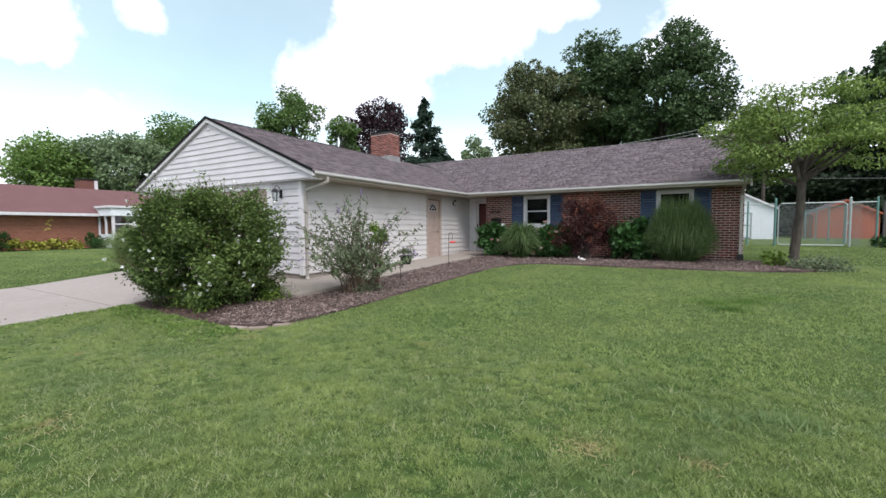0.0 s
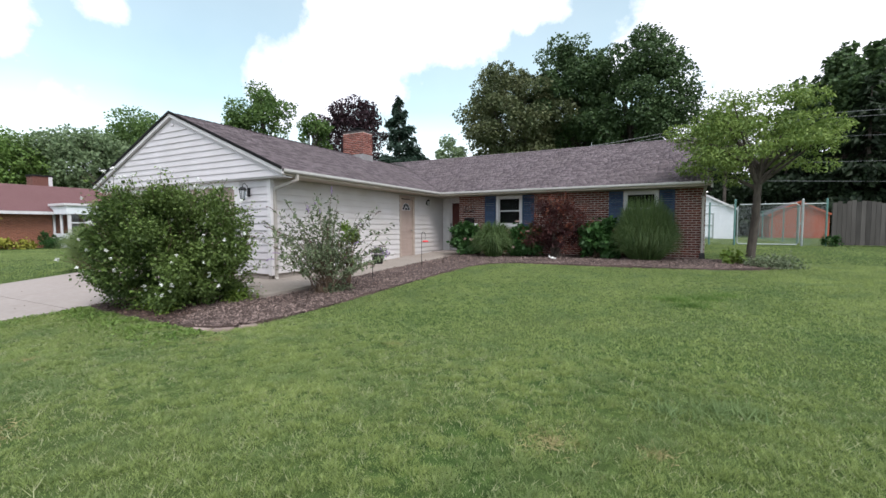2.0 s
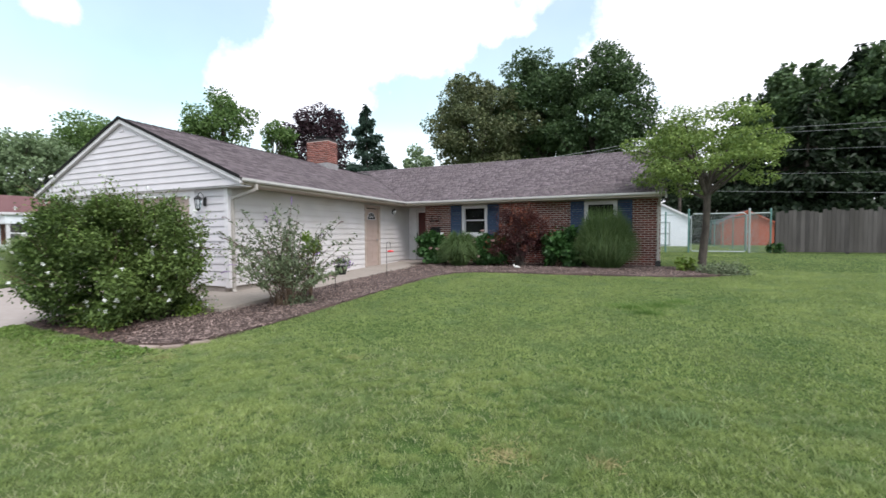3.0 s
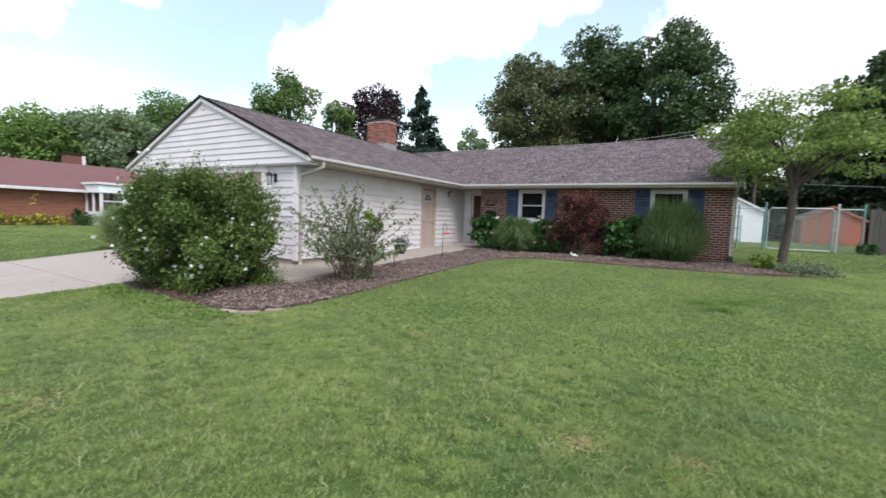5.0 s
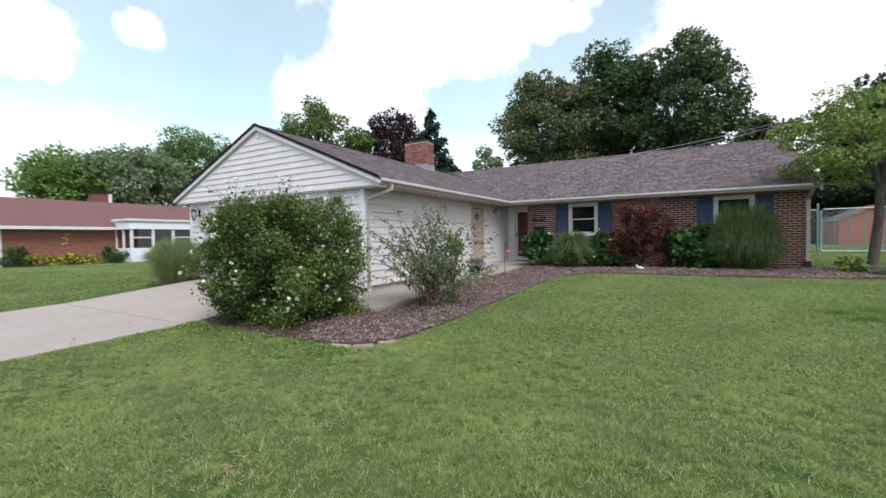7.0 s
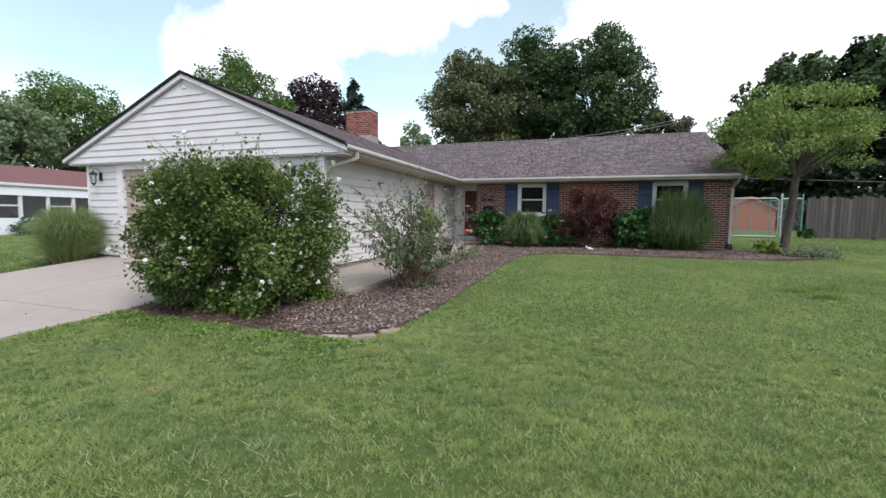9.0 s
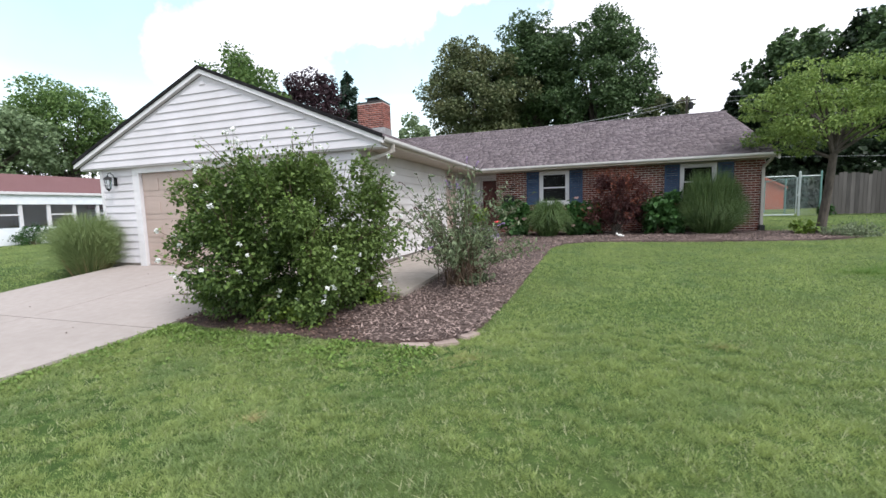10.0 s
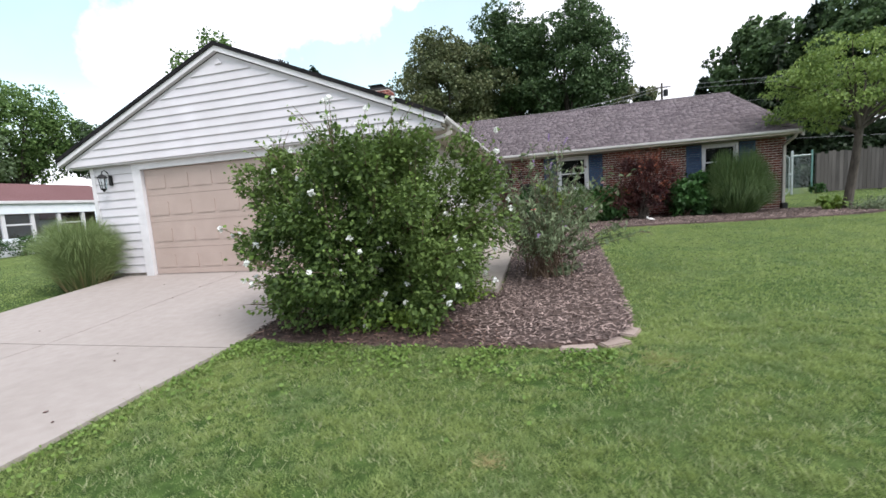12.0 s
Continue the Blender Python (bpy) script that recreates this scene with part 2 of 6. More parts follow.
M_WHITEFL = surf("white petals", (0.80, 0.80, 0.78), (0.88, 0.88, 0.86), 20, 0.6, rand="island", translucent=0.3)
M_LILAC = surf("lilac petals", (0.26, 0.17, 0.38), (0.45, 0.32, 0.55), 20, 0.6, rand="island", translucent=0.3)
M_SPENT = surf("spent brown petals", (0.10, 0.06, 0.055), (0.20, 0.13, 0.12), 20, 0.8, rand="island")
M_GUTTER = surf("off-white gutter enamel", (0.56, 0.54, 0.535), (0.63, 0.61, 0.605), 4, 0.45, 0.02, 30, c3=(0.50, 0.47, 0.45), coarse=0.4, coarse_scale=1.5)
M_NCHIM = surf("weathered chimney brick", (0.10, 0.042, 0.034), (0.21, 0.092, 0.072), 18, 0.9, 0.5, 60)
M_REDPL = surf("red plastic", (0.60, 0.05, 0.06), (0.75, 0.08, 0.08), 5, 0.3)
M_POT = surf("black plastic pot", (0.010, 0.010, 0.011), (0.02, 0.02, 0.02), 9, 0.4)
M_ORN = surf("white painted stone", (0.60, 0.58, 0.55), (0.78, 0.76, 0.73), 12, 0.8, 0.3, 50)
L_ROSE = leafy("hibiscus leaves", (0.012, 0.036, 0.009), (0.150, 0.225, 0.055), (0.19, 0.26, 0.07))
# twig-tip leaves coloured brighter, as highlights on the sunlit top of the bush
L_ROSETIP = leafy("highlight-toned hibiscus tip leaves", (0.05, 0.11, 0.018), (0.24, 0.34, 0.085))
L_BUTT = leafy("grey-green leaves", (0.046, 0.074, 0.038), (0.25, 0.29, 0.18), (0.17, 0.23, 0.10))
L_HYD = leafy("hydrangea leaves", (0.014, 0.045, 0.012), (0.062, 0.145, 0.036))
L_MAPLE = leafy("red maple leaves", (0.014, 0.007, 0.010), (0.066, 0.020, 0.021), (0.12, 0.034, 0.022))
L_MAPLETIP = leafy("bright red maple tips", (0.075, 0.022, 0.02), (0.31, 0.095, 0.048))
L_GRASS = leafy("ornamental grass leaves", (0.028, 0.066, 0.018), (0.14, 0.205, 0.07))
L_GRASS2 = leafy("pale ornamental grass leaves", (0.11, 0.165, 0.06), (0.28, 0.35, 0.145))
L_LIGHT = leafy("light green leaves", (0.07, 0.135, 0.022), (0.24, 0.33, 0.065))
L_CLOVER = leafy("clover leaves", (0.07, 0.14, 0.025), (0.24, 0.34, 0.085))
L_LAWN = leafy("lawn tree leaves", (0.07, 0.135, 0.032), (0.31, 0.405, 0.105))
L_OLIVE = leafy("olive green tree leaves", (0.045, 0.066, 0.034), (0.17, 0.20, 0.088), (0.18, 0.17, 0.075), tr=0.3)
L_DEEP = leafy("deep green tree leaves", (0.028, 0.058, 0.026), (0.125, 0.195, 0.075), tr=0.3)
L_SILVER = leafy("silvery green tree leaves", (0.125, 0.185, 0.095), (0.25, 0.33, 0.17), tr=0.4)
L_FRESH = leafy("fresh green tree leaves", (0.075, 0.15, 0.035), (0.235, 0.35, 0.09), tr=0.4)
L_MID = leafy("mid green tree leaves", (0.05, 0.105, 0.032), (0.18, 0.275, 0.08), tr=0.4)
L_PLUM = leafy("purple plum leaves", (0.018, 0.010, 0.014), (0.07, 0.036, 0.045))
L_SPRUCE = leafy("spruce needles", (0.012, 0.028, 0.018), (0.045, 0.085, 0.055))
# near-black greens: dark needles, with the undergrowth's shade put into the colour
L_DARK = leafy("shade-darkened conifer needles", (0.008, 0.018, 0.008), (0.032, 0.055, 0.022))
L_TUFT = leafy("coarse grass leaves", (0.11, 0.18, 0.07), (0.27, 0.36, 0.15))
L_YELLOW = leafy("yellow-green hosta leaves", (0.20, 0.22, 0.03), (0.40, 0.38, 0.07))

# ---- helpers for building ----
BASE = {}


def thing(name, loc, label, category, group="", kind=""):
    ob = new(name)
    ob.location = loc
    ob.empty_display_size = 0.2
    BASE[ob.name] = Vector(loc)
    return tagged(ob, label, category, group, kind)


def put(name, me, material, parent=None, label=""):
    ob = new(name, me)
    if not me.materials:
        me.materials.append(material)
    if parent:
        base = BASE[parent.name]
        BASE[ob.name] = base
        me.transform(Matrix.Translation(-base))
        ob.parent = parent
    else:
        BASE[ob.name] = Vector((0, 0, 0))
    return tagged(ob, label)


def part(name, bm, material, parent=None, label=""):
    """One mesh object out of a bmesh in world coordinates, under a thing or a part."""
    bmesh.ops.recalc_face_normals(bm, faces=bm.faces)
    me = bpy.data.meshes.new(name)
    bm.to_mesh(me)
    bm.free()
    return put(name, me, material, parent, label)


def arr(name, v, f):
    """A mesh from arrays: v (n, 3), f (m, k)."""
    me = bpy.data.meshes.new(name)
    v, f = np.asarray(v, dtype=np.float32), np.asarray(f, dtype=np.int32)
    me.vertices.add(len(v))
    me.vertices.foreach_set("co", v.ravel())
    me.loops.add(f.size)
    me.loops.foreach_set("vertex_index", f.ravel())
    me.polygons.add(len(f))
    me.polygons.foreach_set("loop_start", np.arange(0, f.size, f.shape[1], dtype=np.int32))
    me.update(calc_edges=True)
    me.validate()
    return me


def box(bm, x0, x1, y0, y1, z0, z1, bevel=0.0, m=None):
    r = bmesh.ops.create_cube(bm, size=1, matrix=Matrix.Translation(((x0 + x1) / 2, (y0 + y1) / 2, (z0 + z1) / 2)) @ Matrix.Diagonal((x1 - x0, y1 - y0, z1 - z0, 1)))
    if bevel:
        es = {e for v in r["verts"] for e in v.link_edges}
        bmesh.ops.bevel(bm, geom=list(es), offset=bevel, segments=2, affect="EDGES")
    if m is not None:
        bmesh.ops.transform(bm, matrix=m, verts=[v for v in bm.verts if v.is_valid] if bevel else r["verts"])
    return bm


def boxed(*a, **k):
    return box(bmesh.new(), *a, **k)


def prism(bm, pts, axis, a, b):
    """pts: outline in the two other axes (in order x, y, z), drawn out along axis from a to b."""
    def at(p, h):
        q = list(p)
        q.insert("xyz".index(axis), h)
        return bm.verts.new(q)
    lo, hi = [at(p, a) for p in pts], [at(p, b) for p in pts]
    n = len(pts)
    bm.faces.new(lo[::-1])
    bm.faces.new(hi)
    for i in range(n):
        bm.faces.new((lo[i], lo[(i + 1) % n], hi[(i + 1) % n], hi[i]))
    return bm


def tube(bm, pts, r0, r1=None, n=8):
    """A tapered round bar along pts."""
    r1 = r0 if r1 is None else r1
    pts = [Vector(p) for p in pts]
    rings = []
    for i, p in enumerate(pts):
        d = (pts[min(i + 1, len(pts) - 1)] - pts[max(i - 1, 0)]).normalized()
        s = d.cross((0, 0, 1) if abs(d.z) < 0.9 else (1, 0, 0)).normalized()
        u = s.cross(d)
        r = r0 + (r1 - r0) * i / max(1, len(pts) - 1)
        rings.append([bm.verts.new(p + r * (math.cos(a) * s + math.sin(a) * u)) for a in (2 * math.pi * k / n for k in range(n))])
    for a, b in zip(rings, rings[1:]):
        for k in range(n):
            bm.faces.new((a[k], a[(k + 1) % n], b[(k + 1) % n], b[k]))
    bm.faces.new(rings[0][::-1])
    bm.faces.new(rings[-1])
    return bm


def lathe(bm, profile, centre, n=14):
    """profile: (radius, height) from below up."""
    c = Vector(centre)
    rings = [[bm.verts.new(c + Vector((r * math.cos(2 * math.pi * k / n), r * math.sin(2 * math.pi * k / n), z))) for k in range(n)] for r, z in profile]
    for a, b in zip(rings, rings[1:]):
        for k in range(n):
            bm.faces.new((a[k], a[(k + 1) % n], b[(k + 1) % n], b[k]))
    bm.faces.new(rings[0][::-1])
    bm.faces.new(rings[-1])
    return bm


def unit(v):
    return v / np.maximum(np.linalg.norm(v, axis=1, keepdims=True), 1e-6)


def leaf_arrays(pos, out, size, rng, slim=0.45, droop=0.25, wild=0.8):
    """Folded leaves, two faces of three corners each way, at pos, pointing roughly along out."""
    n = len(pos)
    d = unit(out + rng.normal(0, wild, (n, 3)) + np.array([0, 0, -droop]))
    facing = rng.normal(0, 0.5, (n, 3)) + np.array([0, 0, 0.75]) + 0.45 * unit(out)
    s = unit(np.cross(d, unit(facing)))
    u = np.cross(s, d)
    ln = size * rng.uniform(0.6, 1.3, (n, 1))
    a = pos - d * ln * 0.5
    t = pos + d * ln * 0.5 - u * ln * 0.1
    m = pos - d * ln * 0.05
    l = m + s * ln * slim + u * ln * 0.14
    r = m - s * ln * slim + u * ln * 0.14
    v = np.stack([a, l, t, r], 1).reshape(-1, 3)
    k = np.arange(n)[:, None] * 4
    return v, np.concatenate([k + [0, 2, 1], k + [0, 3, 2]])


def leaves(name, pos, out, size, rng, material, parent, label="", **kw):
    v, f = leaf_arrays(pos, out, size, rng, **kw)
    return put(name, arr(name, v, f), material, parent, label)


def blade_arrays(foot, tip, width, rng, sag=0.0, joints=2):
    """Grass leaves from foot to tip that arch over by sag; joints=1: one triangle each."""
    n = len(foot)
    d = tip - foot
    side = unit(np.cross(d, unit(rng.normal(0, 1, (n, 3)) + [0, 0, 0.01]))) * width
    if joints == 1:
        v = np.stack([foot - side / 2, foot + side / 2, tip], 1).reshape(-1, 3)
        return v, np.arange(3 * n).reshape(-1, 3)
    rows = []
    for j in range(joints):
        s = j / joints
        p = foot + d * s + np.array([0, 0, 1.0]) * (sag * 4 * s * (1 - s))
        w = side * (1 - 0.55 * s) / 2
        rows += [p - w, p + w]
    rows.append(tip)
    v = np.stack(rows, 1).reshape(-1, 3)
    k = np.arange(n)[:, None] * (2 * joints + 1)
    f = []
    for j in range(joints - 1):
        f += [k + [2 * j, 2 * j + 1, 2 * j + 3], k + [2 * j, 2 * j + 3, 2 * j + 2]]
    f.append(k + [2 * joints - 2, 2 * joints - 1, 2 * joints])
    return v, np.concatenate(f)


# ---- ground ----
def ground(x, y):
    x, y = np.asarray(x, dtype=float), np.asarray(y, dtype=float)
    lawn = np.interp(y, [-60, -12, -6.5, -4, -1.2, 2, 6.5, 10, 16, 60, 300], [-0.6, -0.40, -0.27, -0.26, -0.18, -0.04, 0.12, 0.20, 0.30, 0.35, 0.6])
    lawn = lawn + 0.014 * np.clip(x - 5, -6.4, 3) * np.clip((1 - y) / 5, 0, 1)
    drive = np.interp(y, [-60, -14, -6.5, -3, 0, 60], [-0.6, -0.5, -0.37, -0.27, -0.06, 0.1]) - 0.02
    west = drive + (0.0 - drive) * np.clip((-7 - x) / 14, 0, 1)
    k = np.clip((x + 1.4) / 1.2, 0, 1)
    dug = 0.09 * np.clip((0.75 - x) / 0.3, 0, 1) * np.clip((y + 1.2) / 0.3, 0, 1) * np.clip((x + 8) / 0.3, 0, 1)
    return west * (1 - k) + lawn * k - dug


def gz(x, y):
    return float(ground(x, y))


gx = np.concatenate([np.linspace(-3000, -120, 8), np.linspace(-100, -26, 20), np.arange(-24, 18.01, 0.4), np.linspace(20, 100, 20), np.linspace(120, 3000, 8)])
gy = np.concatenate([np.linspace(-3000, -120, 8), np.linspace(-100, -16, 20), np.arange(-14, 20.01, 0.4), np.linspace(22, 100, 18), np.linspace(120, 3000, 8)])
GX, GY = np.meshgrid(gx, gy)
gv = np.stack([GX, GY, ground(GX, GY)], 2).reshape(-1, 3)
ii, jj = np.meshgrid(np.arange(len(gx) - 1), np.arange(len(gy) - 1))
q = (jj * len(gx) + ii).ravel()[:, None]
lawn = put("ground", arr("ground", gv, q + [0, 1, len(gx) + 1, len(gx)]), M_SOIL)
tagged(lawn, "mown green lawn that slopes gently up to the house", "lawn", kind="structure")


def slab(name, outline, top, thick, material, label, category="", kind="structure", bevel=0.012):
    """A flat-lying sheet with thickness: outline of (x, y), top(x, y) its height."""
    bm = bmesh.new()
    f = bm.faces.new([bm.verts.new((x, y, 0)) for x, y in outline])
    bmesh.ops.triangulate(bm, faces=[f])
    for _ in range(3):
        bmesh.ops.subdivide_edges(bm, edges=[e for e in bm.edges if e.calc_length() > 0.7], cuts=1, use_grid_fill=True)
        bmesh.ops.triangulate(bm, faces=[g for g in bm.faces if len(g.verts) > 3])
    for v in bm.verts:
        v.co.z = top(v.co.x, v.co.y)
    r = bmesh.ops.extrude_face_region(bm, geom=list(bm.faces))
    for v in r["geom"]:
        if isinstance(v, bmesh.types.BMVert):
            v.co.z -= thick
    ob = part(name, bm, material)
    return tagged(ob, label, category, kind=kind)


def drive_z(x, y):
    return float(np.interp(y, [-60, -14, -6.5, -3, 0, 1], [-0.6, -0.5, -0.37, -0.27, -0.02, 0.0])) + 0.012


# driveway in slabs with open joints
DRIVE = (-7.0, -4.2, -1.70)


def drive_west(y):
    return float(np.interp(y, [-16.5, -6.4, -0.5, 1], [-6.2, -6.45, -7.0, -7.0]))



for y0, y1 in ((-3.12, 0.24), (-6.4, -3.14), (-9.7, -6.42), (-13.0, -9.72), (-16.5, -13.02)):
    for x0, x1 in ((DRIVE[0], DRIVE[1] - 0.008), (DRIVE[1] + 0.008, DRIVE[2])):
        slab("driveway_slab", [(drive_west(y0) if x0 == DRIVE[0] else x0, y0), (x1, y0), (x1, y1), (drive_west(y1) if x0 == DRIVE[0] else x0, y1)], drive_z, 0.12, M_CONC, "pale worn concrete driveway slab with a straight joint", "driveway")


def walk_z(x, y):
    return float(np.interp(y, [-2, 0, 2, 6, 8], [-0.13, -0.07, -0.01, 0.115, 0.17]))


for y0, y1 in ((-1.25, 0.3), (0.312, 1.8), (1.812, 3.3), (3.312, 4.8), (4.812, 6.3), (6.312, 8.0)):
    x0 = -1.4 if y0 < 0 else -0.6
    slab("walkway_slab", [(x0, y0), (0.85, y0), (0.85, y1), (-0.6, y1)] + ([(-0.6, 0.14), (-1.4, 0.14)] if y0 < 0 else []), walk_z, 0.12, M_WALK, "pale concrete walkway slab along the garage wall", "walkway")


def mulch_z(x, y):
    return gz(x, y) + 0.035 + 0.03 * noise.noise(Vector((x * 1.3, y * 1.3, 0.4)))


BED_W = [(0.9, -3.0), (0.1, -2.97), (-0.9, -2.92), (-1.70, -2.86), (-1.70, -1.27), (0.86, -1.26), (0.86, 6.2), (0.47, 7.9), (0.47, 8.0)]
BED_E = [(0.9, -3.0), (1.6, -2.99), (2.0, -2.9), (2.22, -2.6), (2.32, -2.1), (2.38, -1.2), (2.46, 0.4), (2.55, 2.4), (2.62, 4.0), (2.95, 4.85), (3.6, 5.2), (5.2, 5.22), (6.8, 5.25), (8.2, 5.35), (9.2, 5.6), (10.0, 6.1), (10.2, 6.6), (9.9, 7.3), (9.2, 7.75), (8.6, 8.0)]
MULCH = BED_E + BED_W[:0:-1]


def bed_mesh():
    ys = np.unique(np.concatenate([np.arange(-3.0, 8.0, 0.06), [p[1] for p in BED_W + BED_E]]))
    wy, wx, ey, ex = ([p[1] for p in BED_W], [p[0] for p in BED_W], [p[1] for p in BED_E], [p[0] for p in BED_E])
    n = 40
    v = []
    for y in ys:
        a, c = np.interp(y, wy, wx), np.interp(y, ey, ex) + 0.03 * noise.noise(Vector((y * 3, 0, 7)))
        for k in range(n + 1):
            x = a + (max(c, a + 0.01) - a) * k / n
            v.append((x, y, mulch_z(x, y) - (0.05 if k in (0, n) or y in (ys[0], ys[-1]) else 0)))
    q = (np.arange(len(ys) - 1)[:, None] * (n + 1) + np.arange(n)[None]).reshape(-1, 1)
    return arr("mulch_bed", v, q + [0, 1, n + 2, n + 1])


tagged(put("mulch_bed", bed_mesh(), M_MULCH), "dark brown shredded bark mulch bed along the walk and house", "mulch", kind="structure")


def inside(px, py, poly):
    r = np.zeros(len(px), bool)
    for (x0, y0), (x1, y1) in zip(poly, poly[1:] + poly[:1]):
        hit = ((y0 > py) != (y1 > py)) & (px < (x1 - x0) * (py - y0) / (y1 - y0 + 1e-9) + x0)
        r ^= hit
    return r

# ---- the house ----
S = 0.417                        # rise of the roof to its run
EAVE = 2.42
XW, XL = -0.61, -7.50            # side walls of the garage
YG, YM, YB = 0.17, 8.0, 17.0     # garage front, main front, back
XE = 8.47                        # east end wall
RX, RY = -4.03, 12.40            # ridges
house = thing("house", (0, 4, 0), "white-sided and red-brick ranch house with grey-brown shingle roof", "house")

# walls, with the openings left in them
bm = bmesh.new()
box(bm, 0.47, 2.0, YM, YM + 0.2, -0.1, 2.3)
box(bm, 2.9, 6.28, YM, YM + 0.2, -0.1, 2.3)
box(bm, 7.2, XE, YM, YM + 0.2, -0.1, 2.3)
for x0, x1 in ((2.0, 2.9), (6.28, 7.2)):
    box(bm, x0, x1, YM, YM + 0.2, -0.1, 1.17)
    box(bm, x0, x1, YM, YM + 0.2, 2.25, 2.3)
box(bm, 0.47, 0.67, YM + 0.2, 8.75, -0.1, 2.3)
box(bm, XE - 0.2, XE, YM + 0.2, YB, -0.1, 2.3)
front_wall = part("brick_wall", bm, M_MORTAR, house, "red brick wall with pale mortar joints")
bm = bmesh.new()
box(bm, -0.62, -0.38, 8.75, 8.9, 0.0, 2.3)
box(bm, 0.58, 0.9, 8.75, 8.9, 0.0, 2.3)
box(bm, -0.38, 0.58, 8.75, 8.9, 2.2, 2.3)
part("entry_wall", bm, M_TRIM, house, "white painted entry wall")
bm = bmesh.new()
box(bm, XW - 0.15, XW - 0.02, YG + 0.16, 5.58, 0.08, 2.3)
box(bm, XW - 0.15, XW - 0.02, 6.42, 8.9, 0.08, 2.3)
box(bm, XW - 0.15, XW - 0.02, 5.58, 6.42, 2.14, 2.3)
side_wall = part("side_wall", bm, M_CREAM, house, "cream lap-sided garage side wall")
bm = bmesh.new()
box(bm, XL + 0.02, -6.28, YG + 0.02, YG + 0.15, 0.08, 2.3)
box(bm, -1.78, XW - 0.02, YG + 0.02, YG + 0.15, 0.08, 2.3)
box(bm, -6.28, -1.78, YG + 0.02, YG + 0.15, 2.14, 2.3)
garage_wall = part("garage_front_wall", bm, M_SIDE, house, "white lap-sided garage front wall")
bm = boxed(XL, XL + 0.15, YG + 0.16, YB, -0.1, 2.3)
box(bm, XL + 0.15, XE - 0.2, YB - 0.2, YB, -0.1, 2.3)
part("back_wall", bm, M_SIDE, house)
part("foundation", boxed(XW - 0.14, XW - 0.035, YG + 0.04, 8.75, -0.25, 0.08), M_FOUND, house, "bare concrete foundation strip")
part("foundation", boxed(XL + 0.035, -6.45, YG + 0.04, YG + 0.14, -0.25, 0.08), M_FOUND, house)
part("foundation", boxed(-1.61, XW - 0.141, YG + 0.04, YG + 0.14, -0.25, 0.08), M_FOUND, house)
part("entry_step", boxed(XW - 0.03, 0.47, 7.75, 8.75, -0.1, 0.19, 0.015), M_CONC, house, "raised concrete entry step")
part("garage_floor", boxed(XL + 0.15, XW - 0.15, YG + 0.03, 8.0, -0.2, 0.004), M_CONC, house)
part("house_floor", boxed(XL + 0.15, XE - 0.2, 8.9, YB - 0.2, -0.1, 0.15), M_DARKROOM, house)

# gable above the garage door
bm = prism(bmesh.new(), [(-7.98, 2.27), (-0.06, 2.27), (-0.06, 2.32), (RX, 2.32 + 3.96 * S), (-7.98, 2.32)], "y", 0.045, 0.14)
gable = part("gable", bm, M_SIDE, house, "white lap-sided gable")
bm = bmesh.new()
for sgn in (1, -1):
    x_e = RX + sgn * 4.04
    pts = [(x_e, EAVE - 0.004), (RX, EAVE - 0.004 + 4.04 * S), (RX, EAVE - 0.04 + 4.04 * S - 0.08), (x_e, EAVE - 0.12)]
    prism(bm, pts, "y", -0.034, -0.021)
    pts2 = [(p, q - 0.075) for p, q in pts[:2]] + pts[2:]
    prism(bm, pts2, "y", -0.0205, 0.043)
part("rake_board", bm, M_TRIM, house, "white rake boards along the gable")
part("gable_soffit", boxed(-7.98, -0.06, 0.05, YG + 0.15, 2.245, 2.268), M_TRIM, house)
part("gable_soffit", prism(bmesh.new(), [(8.46, 2.3), (8.46, 4.46), (8.44, 2.3)], "y", 12.3, 12.5), M_TRIM, house)
bm = prism(bmesh.new(), [(7.4, 2.3), (17.3, 2.3), (RY, 2.3 + 4.95 * S)], "x", XE - 0.15, XE)
part("gable", bm, M_SIDE, house)


def corner_board(x, y):
    bm = bmesh.new()
    box(bm, x - 0.10, x + 0.012, y - 0.012, y + 0.012, 0.03, 2.245)
    box(bm, x - 0.012, x + 0.012, y + 0.013, y + 0.10, 0.03, 2.245)
    return bm


part("corner_board", corner_board(XW + 0.012, YG), M_TRIM, house, "white corner board")
part("corner_board", boxed(XL - 0.02, XL + 0.08, YG - 0.012, YG + 0.012, 0.03, 2.245), M_TRIM, house)

# clapboards, each lapped over the one below
STEP = 0.168
GSTEP = 0.150


def clap(u0, u1, z, h=STEP, lap=0.03):
    """A board that runs along x from u0 to u1, its face towards -y, thick at its foot."""
    return prism(bmesh.new(), [(-0.030, z), (-0.001, z), (-0.001, z + h + lap), (-0.006, z + h + lap)], "x", u0, u1)


face_e = Matrix.Translation((XW - 0.02, 0, 0)) @ Matrix.Rotation(radians(90), 4, "Z")
face_s = Matrix.Translation((0, YG + 0.02, 0))
face_g = Matrix.Translation((0, 0.045, 0))
z = 0.06
